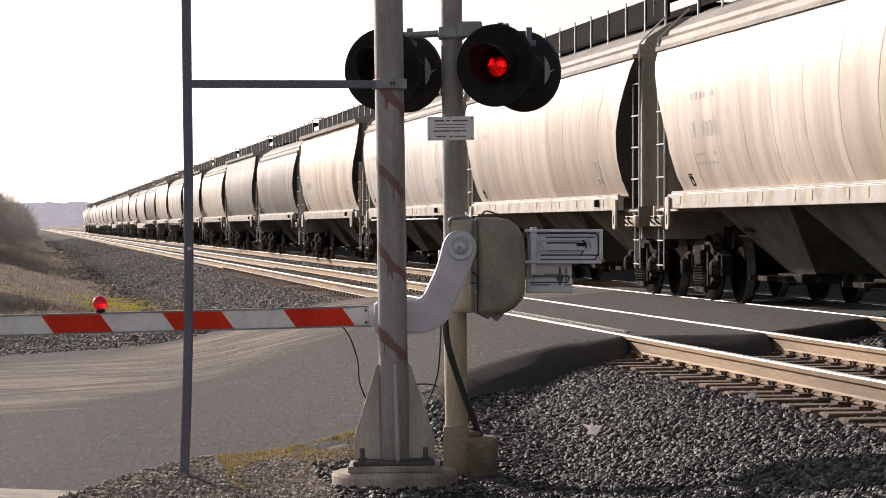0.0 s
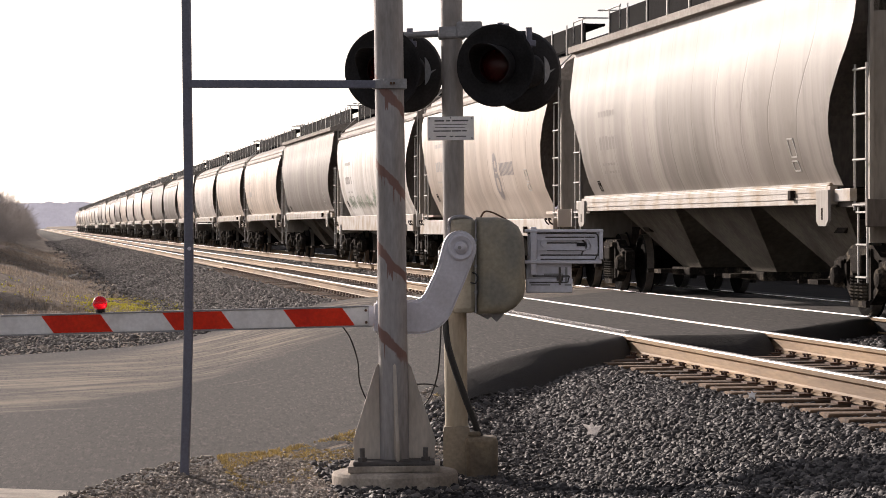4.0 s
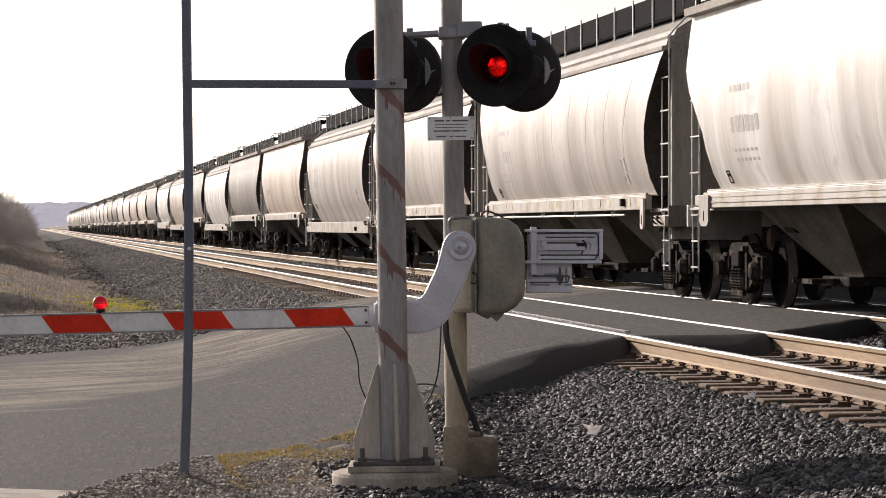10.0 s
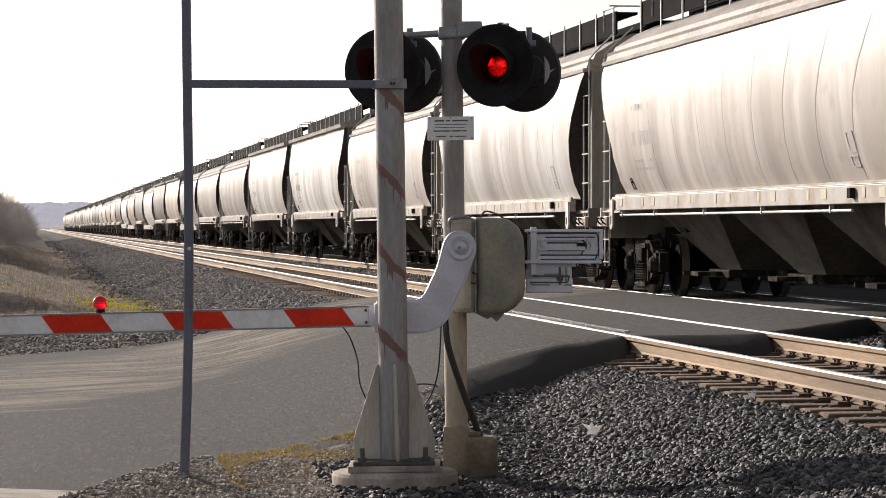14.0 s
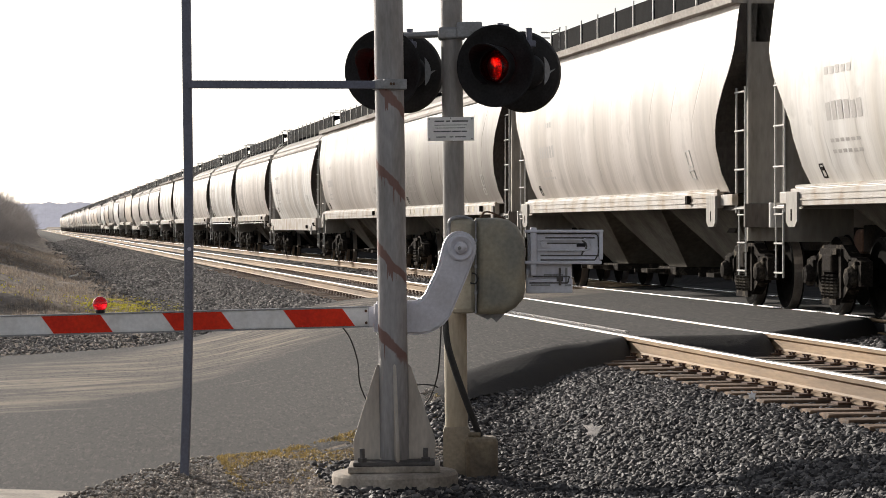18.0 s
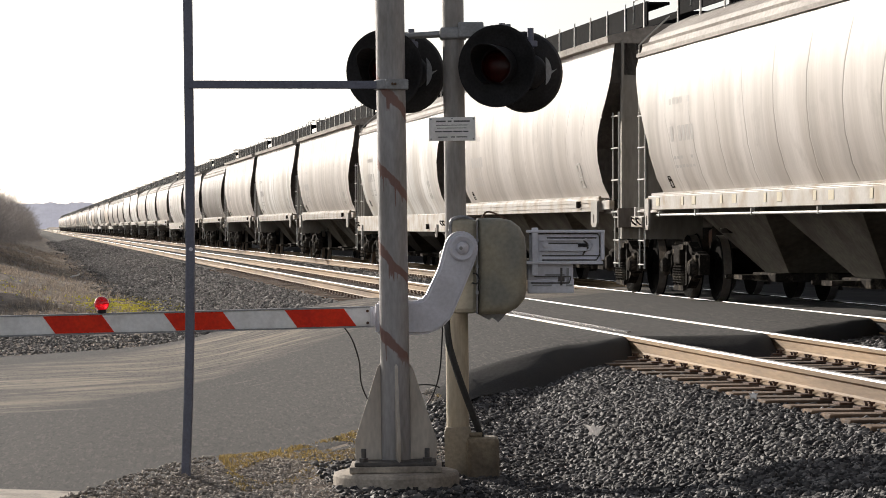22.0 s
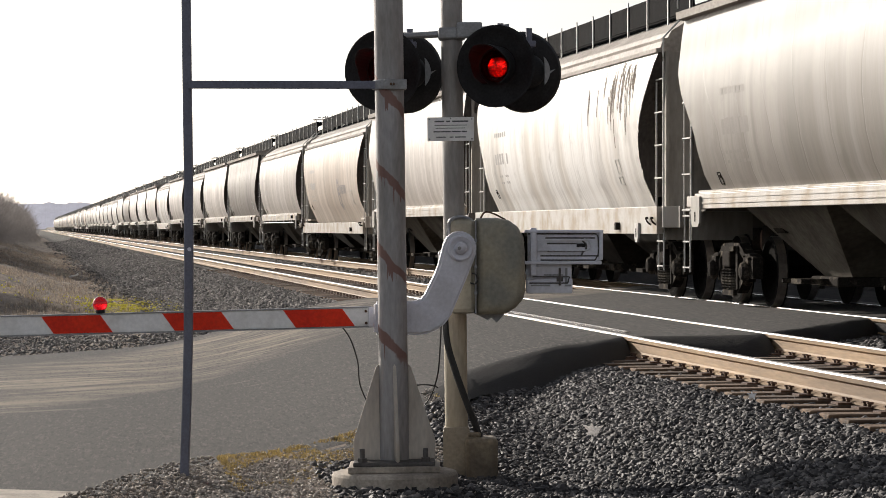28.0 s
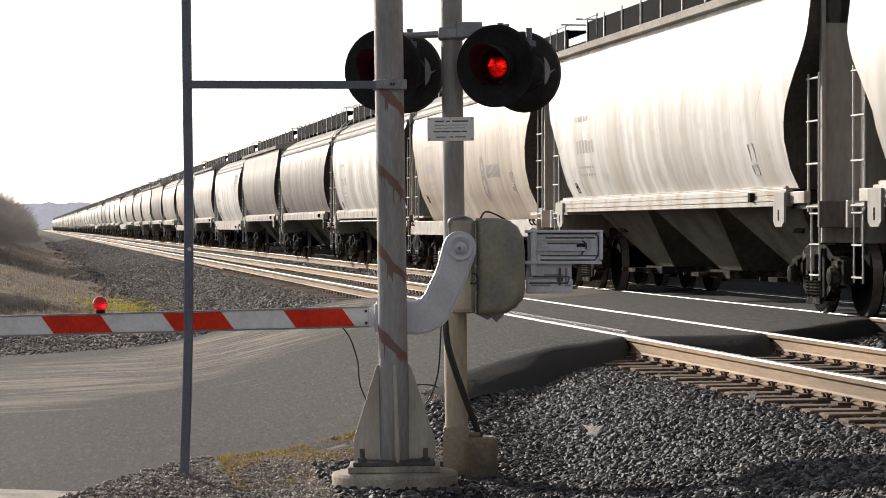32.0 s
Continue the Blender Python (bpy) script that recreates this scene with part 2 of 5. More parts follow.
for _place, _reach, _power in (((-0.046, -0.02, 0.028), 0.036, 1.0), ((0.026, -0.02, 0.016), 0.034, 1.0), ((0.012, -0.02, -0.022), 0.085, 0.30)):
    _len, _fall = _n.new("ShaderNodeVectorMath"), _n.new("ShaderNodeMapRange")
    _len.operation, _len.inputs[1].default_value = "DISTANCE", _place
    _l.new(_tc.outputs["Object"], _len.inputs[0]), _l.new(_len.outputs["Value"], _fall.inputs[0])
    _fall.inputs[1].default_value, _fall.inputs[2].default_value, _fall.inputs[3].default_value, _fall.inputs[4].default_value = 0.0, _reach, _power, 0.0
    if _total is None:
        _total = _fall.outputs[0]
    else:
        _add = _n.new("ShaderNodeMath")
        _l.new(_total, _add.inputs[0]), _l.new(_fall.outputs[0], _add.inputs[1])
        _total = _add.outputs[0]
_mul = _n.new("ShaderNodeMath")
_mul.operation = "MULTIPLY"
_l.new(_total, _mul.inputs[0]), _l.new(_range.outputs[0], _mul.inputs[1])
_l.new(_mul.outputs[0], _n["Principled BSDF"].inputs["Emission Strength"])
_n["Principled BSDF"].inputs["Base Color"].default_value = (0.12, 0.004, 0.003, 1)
BEACON = glowing("red_beacon_glass", (0.80, 0.010, 0.018), 0.06)
BEACON.node_tree.nodes["Principled BSDF"].inputs["Transmission Weight"].default_value = 0.8
_n, _l = BEACON.node_tree.nodes, BEACON.node_tree.links
_cell, _tc, _bump = _n.new("ShaderNodeTexVoronoi"), _n.new("ShaderNodeTexCoord"), _n.new("ShaderNodeBump")
_cell.inputs["Scale"].default_value, _bump.inputs["Strength"].default_value = 30, 0.25
_l.new(_tc.outputs["Object"], _cell.inputs["Vector"]), _l.new(_cell.outputs[0], _bump.inputs["Height"]), _l.new(_bump.outputs[0], _n["Principled BSDF"].inputs["Normal"])
_n["Principled BSDF"].inputs["Roughness"].default_value = 0.12

# wagon colours
DARKSTEEL = material("dark_underframe", (0.030, 0.026, 0.024), 0.85, 0.0, vary=0.4, scale=4, fine=30, bump=0.4, second=(0.028, 0.022, 0.017), spec=0.03)
TRUCKIRON = material("dusty_bogie_iron", (0.028, 0.024, 0.021), 0.85, 0.0, vary=0.4, scale=5, fine=40, bump=0.5, second=(0.16, 0.135, 0.105), amount=0.06, spec=0.03)
# Wagon-end steel, its grey darkened to hold the shade at the ends.
END_SHADE = material("shaded_end_steel", (0.13, 0.112, 0.096), 0.75, vary=0.25, scale=2, fine=25, bump=0.3, second=(0.12, 0.1, 0.085), stretch=(1, 1, 0.3))
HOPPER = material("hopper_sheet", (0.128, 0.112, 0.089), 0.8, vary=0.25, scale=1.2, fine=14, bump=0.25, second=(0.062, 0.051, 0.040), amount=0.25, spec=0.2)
# Near-black copy of the hopper sheet; shade under deep sills is in its colour.
HOPPER_SHADE = material("hopper_sheet_in_shade", (0.034, 0.029, 0.025), 0.85, vary=0.3, scale=1.2, fine=14, bump=0.25, second=(0.012, 0.010, 0.009), spec=0.05)
ROOFPAINT = material("dirty_roof_sheet", (0.29, 0.255, 0.22), 0.7, vary=0.2, scale=1.5, fine=20, bump=0.2, second=(0.18, 0.15, 0.125), stretch=(1, 0.4, 1), random=0.15)
SILLPAINT = material("rust_patched_sill_paint", (0.46, 0.43, 0.395), 0.55, vary=0.08, scale=2.6, fine=30, bump=0.1, second=(0.31, 0.235, 0.155), amount=0.30, stretch=(1, 0.8, 0.9), random=0.10)
POSTGREY = material("grey_end_post_paint", (0.34, 0.315, 0.28), 0.7, vary=0.15, scale=1.5, fine=20, bump=0.2, second=(0.25, 0.225, 0.195), stretch=(1, 1, 0.25), random=0.15)
REFLECTOR = material("yellow_reflector", (0.54, 0.47, 0.32), 0.5, vary=0.1)
GRAB = material("white_grab_iron", (0.6, 0.58, 0.55), 0.5, 0.1, vary=0.12, scale=8, fine=60, bump=0.1)
# Black that stands for the shade in the roof walk's grating and hatches.
ROOF_SHADE = material("roof_shade_black", (0.008, 0.008, 0.009), 0.95, vary=0.3, scale=4, fine=30, bump=0.3, spec=0.05)
WHEEL = material("worn_wheel_steel", (0.010, 0.009, 0.008), 0.85, 0.0, vary=0.3, scale=6, fine=40, bump=0.3, spec=0.02)
TREAD = material("bright_wheel_tread", (0.30, 0.27, 0.24), 0.4, 0.7, vary=0.15, scale=6, fine=40, bump=0.1)


def wagon_paint(name, base, stain, streak):
    """Old wagon paint: vertical rain streaks, blotches, sheets of slightly different tone, and a tone of its own for each wagon."""
    m = material(name, base, 0.5, 0.0, vary=0.05, scale=1.1, fine=30, bump=0.04, second=stain, amount=streak, stretch=(0.25, 1.1, 0.10), random=0.12)
    n, l = m.node_tree.nodes, m.node_tree.links
    hs = next(x for x in n if x.bl_idname == "ShaderNodeHueSaturation")
    tc, info, shift, place = n.new("ShaderNodeTexCoord"), n.new("ShaderNodeObjectInfo"), n.new("ShaderNodeVectorMath"), n.new("ShaderNodeCombineXYZ")
    away = n.new("ShaderNodeMath")
    away.operation, away.inputs[1].default_value = "MULTIPLY", 170.0
    l.new(info.outputs["Random"], away.inputs[0]), l.new(away.outputs[0], place.inputs[1])
    shift.operation = "ADD"
    l.new(tc.outputs["Object"], shift.inputs[0]), l.new(place.outputs[0], shift.inputs[1])
    for x in n:
        if x.bl_idname == "ShaderNodeMapping":
            l.new(shift.outputs[0], x.inputs["Vector"])
    colour = hs.outputs[0]
    # broad washes, rain streaks from the roof, fine runs, dirt blotches
    for size, stretch, lo, hi, tint, strength in ((1.4, (0.4, 0.9, 0.13), 0.49, 0.70, 0.72, 0.7), (3.6, (0.1, 1.0, 0.06), 0.50, 0.72, 0.62, 0.15 + 0.75 * streak),
                                                  (9.0, (0.1, 1.0, 0.05), 0.62, 0.78, 0.60, 0.30), (3.2, (0.3, 0.7, 0.9), 0.58, 0.76, 0.66, 0.5)):
        mp, tex, ramp, mix, much = (n.new("ShaderNode" + k) for k in ("Mapping", "TexNoise", "ValToRGB", "MixRGB", "Math"))
        mp.inputs["Scale"].default_value = stretch
        tex.inputs["Scale"].default_value, tex.inputs["Detail"].default_value = size, 8
        l.new(shift.outputs[0], mp.inputs[0]), l.new(mp.outputs[0], tex.inputs["Vector"])
        ramp.color_ramp.elements[0].position, ramp.color_ramp.elements[1].position = lo, hi
        much.operation, much.inputs[1].default_value = "MULTIPLY", strength
        l.new(tex.outputs[0], ramp.inputs[0]), l.new(ramp.outputs[0], much.inputs[0]), l.new(much.outputs[0], mix.inputs[0])
        l.new(colour, mix.inputs[1])
        mix.inputs[2].default_value = (*[tint * c for c in stain], 1)
        colour = mix.outputs[0]
    # each sheet of the side has weathered a little differently
    sep, step, flat, seed, tone, sheet = (n.new("ShaderNode" + k) for k in ("SeparateXYZ", "Math", "Math", "TexWhiteNoise", "MapRange", "HueSaturation"))
    l.new(tc.outputs["Object"], sep.inputs[0])
    step.operation, step.inputs[1].default_value, flat.operation = "MULTIPLY", 0.69, "FLOOR"
    l.new(sep.outputs[1], step.inputs[0]), l.new(step.outputs[0], flat.inputs[0])
    both = n.new("ShaderNodeMath")
    both.operation = "ADD"
    l.new(flat.outputs[0], both.inputs[0]), l.new(away.outputs[0], both.inputs[1])
    seed.noise_dimensions = "1D"
    l.new(both.outputs[0], seed.inputs["W"]), l.new(seed.outputs["Value"], tone.inputs[0])
    tone.inputs[3].default_value, tone.inputs[4].default_value = 0.95, 1.05
    l.new(tone.outputs[0], sheet.inputs["Value"]), l.new(colour, sheet.inputs["Color"])
    l.new(sheet.outputs[0], n["Principled BSDF"].inputs["Base Color"])
    return m


PAINTS = {
    "pale": wagon_paint("pale_grey_wagon_paint", (0.64, 0.59, 0.55), (0.46, 0.41, 0.365), 0.40),
    "grey": wagon_paint("weathered_grey_wagon_paint", (0.285, 0.255, 0.23), (0.18, 0.157, 0.135), 0.65),
    "tan": wagon_paint("dusty_tan_wagon_paint", (0.70, 0.605, 0.52), (0.50, 0.41, 0.33), 0.42),
    "white": wagon_paint("chalky_white_wagon_paint", (0.80, 0.78, 0.755), (0.54, 0.495, 0.44), 0.40),
}

# ---- building blocks ----


def part(name, bm, mat, parent=None, label="", smooth=False):
    """Links a bmesh as one mesh object under a thing or a part."""
    me = bpy.data.meshes.new(name)
    bm.to_mesh(me)
    bm.free()
    for m in (mat if isinstance(mat, (list, tuple)) else [mat]):
        me.materials.append(m)
    if smooth:
        for p in me.polygons:
            p.use_smooth = True
    ob = new(name, me)
    ob.parent = parent
    return tagged(ob, label)


def again(ob, m=None, parent=None):
    """One more object on the same mesh."""
    o = ob.copy()
    scene.collection.objects.link(o)
    if parent:
        o.parent = parent
    if m is not None:
        o.matrix_basis = m
    return o


def box(bm, x0, x1, y0, y1, z0, z1, bevel=0.0, m=None):
    made = bmesh.ops.create_cube(bm, size=1.0, matrix=Matrix.Translation(((x0 + x1) / 2, (y0 + y1) / 2, (z0 + z1) / 2)) @ Matrix.Diagonal((abs(x1 - x0), abs(y1 - y0), abs(z1 - z0), 1)))
    verts = made["verts"]
    if bevel:
        edges = list({e for v in verts for e in v.link_edges})
        out = bmesh.ops.bevel(bm, geom=edges, offset=bevel, segments=2, affect="EDGES", profile=0.5)
        verts = out["verts"]
    if m is not None:
        bmesh.ops.transform(bm, matrix=m, verts=list({v for v in verts}))
    return verts


def rod(bm, a, b, r, n=10, r2=None):
    """A round bar from a to b."""
    a, b = Vector(a), Vector(b)
    d = b - a
    m = Matrix.Translation((a + b) / 2) @ d.to_track_quat("Z", "Y").to_matrix().to_4x4()
    return bmesh.ops.create_cone(bm, cap_ends=True, segments=n, radius1=r, radius2=r if r2 is None else r2, depth=d.length, matrix=m)["verts"]


def tube(bm, points, r, n=8):
    """A round bar along a smooth line of points."""
    pts = [Vector(p) for p in points]
    fine = []
    for i in range(len(pts) - 1):
        p0, p1, p2, p3 = pts[max(i - 1, 0)], pts[i], pts[i + 1], pts[min(i + 2, len(pts) - 1)]
        for s in range(6):
            t = s / 6
            fine.append(0.5 * ((2 * p1) + (p2 - p0) * t + (2 * p0 - 5 * p1 + 4 * p2 - p3) * t * t + (3 * p1 - p0 - 3 * p2 + p3) * t ** 3))
    fine.append(pts[-1])
    rings = []
    for i, p in enumerate(fine):
        d = (fine[min(i + 1, len(fine) - 1)] - fine[max(i - 1, 0)]).normalized()
        q = d.to_track_quat("Z", "Y")
        rings.append([bm.verts.new(p + q @ Vector((r * math.cos(k * math.tau / n), r * math.sin(k * math.tau / n), 0))) for k in range(n)])
    for r0, r1 in zip(rings, rings[1:]):
        for k in range(n):
            bm.faces.new((r0[k], r0[(k + 1) % n], r1[(k + 1) % n], r1[k]))
    bm.faces.new(list(reversed(rings[0])))
    bm.faces.new(rings[-1])


def slab(bm, outline, axis, a, b):
    """A flat outline of (p, q) pairs, thick from a to b along an axis: 'x' takes (y, z), 'y' takes (x, z), 'z' takes (x, y)."""
    def at(p, q, d):
        return {"x": (d, p, q), "y": (p, d, q), "z": (p, q, d)}[axis]
    lo = [bm.verts.new(at(p, q, a)) for p, q in outline]
    hi = [bm.verts.new(at(p, q, b)) for p, q in outline]
    faces = [bm.faces.new(lo), bm.faces.new(hi)]
    for i in range(len(lo)):
        j = (i + 1) % len(lo)
        faces.append(bm.faces.new((lo[i], lo[j], hi[j], hi[i])))
    bmesh.ops.recalc_face_normals(bm, faces=faces)
    return lo + hi


def lathe(bm, profile, n=24, axis="z", centre=(0, 0, 0), ends=True):
    """A turned shape: (radius, height) pairs round an axis."""
    rings = []
    c = Vector(centre)
    for r, h in profile:
        ring = []
        for k in range(n):
            a = k * math.tau / n
            p = (r * math.cos(a), r * math.sin(a), h)
            p = {"z": p, "x": (p[2], p[0], p[1]), "y": (p[0], p[2], p[1])}[axis]
            ring.append(bm.verts.new(c + Vector(p)))
        rings.append(ring)
    faces = []
    for r0, r1 in zip(rings, rings[1:]):
        for k in range(n):
            faces.append(bm.faces.new((r0[k], r0[(k + 1) % n], r1[(k + 1) % n], r1[k])))
    if ends:
        faces += [bm.faces.new(rings[0]), bm.faces.new(rings[-1])]
    else:
        for k in range(n):
            faces.append(bm.faces.new((rings[-1][k], rings[-1][(k + 1) % n], rings[0][(k + 1) % n], rings[0][k])))
    bmesh.ops.recalc_face_normals(bm, faces=faces)


def smoothstep(a, b, x):
    t = min(max((x - a) / (b - a), 0.0), 1.0)
    return t * t * (3 - 2 * t)


# ---- ground ----
TRACKS = (6.38, 10.31)             # centre lines of the near and the far track


def near_edge(x):
    line = ((-40, -78), (0.3, 16.3), (1.07, 18.2), (1.75, 19.3), (2.35, 20.0), (2.8, 21.2), (3.2, 22.5), (3.6, 23.5), (5.0, 25.4), (5.6, 26.7), (6.9, 26.8), (8.5, 30.0), (12, 36), (40, 84))
    for (a, ya), (b, yb) in zip(line, line[1:]):
        if x <= b:
            return ya + (yb - ya) * (x - a) / (b - a)
    return line[-1][1]


def far_edge(x):
    return 42.5 + (x - 5.6) * 1.36


def road_height(x):
    return -0.012 - 0.50 * smoothstep(4.9, 1.2, x) - 0.10 * smoothstep(1.0, -8.0, x) - 0.5 * smoothstep(14, 40, x)


def ground_height(x, y):
    """The ground: a gravel flat, the tracks' raised bed, and a bank that climbs beside the line."""
    z = -0.62 + 0.03 * noise.noise((x * 0.7, y * 0.7, 0))
    bed = smoothstep(2.7, 5.0, x) * smoothstep(16.5, 12.6, x)
    z = z * (1 - bed) + -0.225 * bed
    z += smoothstep(2.2, -2.5, x) * smoothstep(44, 75, y) * (0.8 + 0.25 * noise.noise((x * 0.5, y * 0.15, 3)))
    z += smoothstep(-2.0, -9.0, x) * smoothstep(60, 110, y) * 2.2
    if y > 44 and x < 2.5:
        z += 0.10 * noise.noise((x * 1.3, y * 0.6, 5)) + 0.06 * noise.noise((x * 3.1, y * 1.4, 6))
    if near_edge(x) - 0.2 < y < far_edge(x) + 0.2:
        z = min(z, road_height(x) - 0.12)
    off = near_edge(x) - y
    if off >= 0 and x < 3.9:
        z = max(z, (road_height(x) + 0.012 - 0.07 * off) * smoothstep(3.9, 3.0, x) + z * smoothstep(3.0, 3.9, x))
    if off >= 0 and 2.0 < x < 5.4:
        z += (max(z, road_height(x) - 0.04 - 0.15 * smoothstep(3.3, 4.8, x) - 0.13 * off) - z) * smoothstep(2.1, 3.5, x)
    # Unseen bank added beyond the train to keep the view beneath it dark.
    z += smoothstep(12.8, 16.0, x) * 1.9
    z += 0.06 * smoothstep(14.5, 17.5, y) * smoothstep(2.6, 1.0, x) * smoothstep(19.5, 18.2, y)
    z += 0.07 * math.exp(-((x - 2.2) ** 2 + (y - 16.9) ** 2) / 0.4)
    return z


def strip(a, b, n, power=1.0):
    return [a + (b - a) * (i / n) ** power for i in range(n + 1)]


def build_ground():
    xs = [-2500, -900, -300, -120, -60, -30, -16] + strip(-10, 16, 90) + [20, 30, 60, 120, 300, 900, 2500]
    ys = [-2500, -600, -150, -40, -5, 4] + strip(8, 60, 150) + strip(61, 200, 70) + [230, 280, 350, 450, 600, 900, 1500, 2600]
    bm = bmesh.new()
    grid = [[bm.verts.new((x, y, ground_height(x, y))) for x in xs] for y in ys]
    for r0, r1 in zip(grid, grid[1:]):
        for i in range(len(xs) - 1):
            f = bm.faces.new((r0[i], r0[i + 1], r1[i + 1], r1[i]))
            c = f.calc_center_median()
            # slot 2: ground past the train, coloured dark for shade
            f.material_index = 2 if 11.6 < c.x < 60 and c.y < 150 else 1 if c.x > 2.3 + 0.5 * noise.noise((c.x, c.y * 0.4, 7)) and c.x < 14 else 0
    tagged(part("ground", bm, [SOIL, BED, FAR_SHADE], smooth=True), "dry soil, dead grass and grey track gravel", kind="structure")


def build_road():
    bm = bmesh.new()
    gaps = [(c + s * 0.755 - 0.05, c + s * 0.755 + 0.05) for c in TRACKS for s in (-1, 1)]
    xs = sorted(set(strip(-14, 4, 40) + strip(4, 13, 50) + [20, 40] + [g for pair in gaps for g in pair]))
    xs = [x for x in xs if not any(a < x < b for a, b in gaps)]
    rows = []
    for x in xs:
        n0, n1 = near_edge(x), far_edge(x)
        n0 += 0.14 * noise.noise((x * 1.3, 0, 5)) + 0.06 * noise.noise((x * 5.0, 0, 2))
        row = [bm.verts.new((x, n0 + (n1 - n0) * i / 14, road_height(x) + 0.008 * noise.noise((x * 0.8, i * 0.7, 1)))) for i in range(15)]
        low = min(ground_height(x, n0 - 0.5), road_height(x)) - (0.04 if x > 3 else 0.008)
        wide = 0.62 + 0.38 * smoothstep(5.2, 4.0, x) * smoothstep(2.4, 3.2, x) + 0.16 * noise.noise((x * 1.1, 3, 2))
        for k in range(1, 8):
            drop = (k / 7) ** 1.9
            lump = 0.035 * noise.noise((x * 2.2, k * 0.5, 9)) * math.sin(k / 7 * math.pi)
            row.insert(0, bm.verts.new((x, n0 - wide * k / 7 + lump, road_height(x) + (low - road_height(x)) * drop + lump)))
        rows.append(row)
    for i, (r0, r1) in enumerate(zip(rows, rows[1:])):
        if any(abs(xs[i] - a) < 1e-6 and abs(xs[i + 1] - b) < 1e-6 for a, b in gaps):
            continue
        for k in range(len(r0) - 1):
            f = bm.faces.new((r0[k], r1[k], r1[k + 1], r0[k + 1]))
            # the outer slope, turned from the sun, takes the darkened asphalt
            f.material_index = 2 if xs[i] > 11.5 else 1 if k < 6 and xs[i] > 3.0 else 0
    tagged(part("road", bm, [ASPHALT, MOUND, FAR_SHADE], smooth=True), "worn grey asphalt road over the level crossing", kind="structure")
    # polished strip added to give the shine along the asphalt's inner edge
    bm = bmesh.new()
    box(bm, gaps[0][1] + 0.10, gaps[0][1] + 0.145, 27.4, 41.5, -0.08, 0.006)
    tagged(part("flangeway_edge_shine", bm, RAIL_TOP), "bright strip for the shine on the flangeway's asphalt edge", kind="structure")
    # flangeway floor beside the rails
    for a, b in gaps:
        bm = bmesh.new()
        box(bm, a, b, 27.2, 42, -0.20, -0.06)
        tagged(part("road", bm, MOUND), "tarred flangeway beside the rail", kind="structure")
    bm = bmesh.new()
    slab(bm, [(-1.4, 17.45), (0.34, 16.56), (0.12, 16.1), (-1.6, 16.95)], "z", -0.56, road_height(0) + 0.016)
    tagged(part("road_line", bm, CONCRETE), "worn pale painted stop line", kind="structure")


def rail_profile():
    half = [(0.070, -0.180), (0.070, -0.168), (0.018, -0.150), (0.009, -0.135), (0.009, -0.060), (0.034, -0.045), (0.037, -0.012), (0.030, -0.001), (0.0, 0.0)]
    return half + [(-x, z) for x, z in reversed(half[:-1])]


def build_tracks():
    for c, name in zip(TRACKS, ("near_track", "far_track")):
        root = tagged(new(name), "railway track of worn steel rails on wooden ties", "railway track", kind="structure")
        root.location = (c, 0, 0)
        for s in (-1, 1):
            bm = bmesh.new()
            slab(bm, [(s * 0.755 + x, z) for x, z in rail_profile()], "y", -60, 1500)
            bm.normal_update()
            for f in bm.faces:
                if f.calc_center_median().z > -0.010:
                    f.material_index = 1
            part("rail", bm, [RUST, RAIL_TOP], root)
        tie, plates = None, {}
        ys = [13 + i * 0.497 for i in range(28)] + [43 + i * 0.497 for i in range(80)]
        if c > 8:
            ys = [y for y in ys if y > 20]
        rnd = random.Random(3)
        for y in ys:
            m = pose(rnd.uniform(-0.04, 0.04), y, rnd.uniform(-0.006, 0.004), 0, 0, rnd.uniform(-1, 1))
            if tie is None:
                bm = bmesh.new()
                box(bm, -1.30, 1.30, -0.115, 0.115, -0.36, -0.186, 0.012)
                tie = part("tie", bm, TIE, root)
                tie.matrix_basis = m
                bm = bmesh.new()
                box(bm, -0.17, 0.17, -0.09, 0.09, -0.187, -0.172)
                for sx in (-1, 1):
                    for sy in (-0.05, 0.055):
                        rod(bm, (sx * 0.085, sy, -0.176), (sx * 0.082, sy, -0.150), 0.012, 6)
                        box(bm, sx * 0.062, sx * 0.105, sy - 0.017, sy + 0.017, -0.152, -0.140)
                plate = part("tie_plate", bm, IRON, root)
                plate.matrix_basis = pose(-0.755, y, 0)
                again(plate, pose(0.755, y, 0))
            else:
                again(tie, m)
                again(plate, pose(-0.755, y, 0)), again(plate, pose(0.755, y, 0))


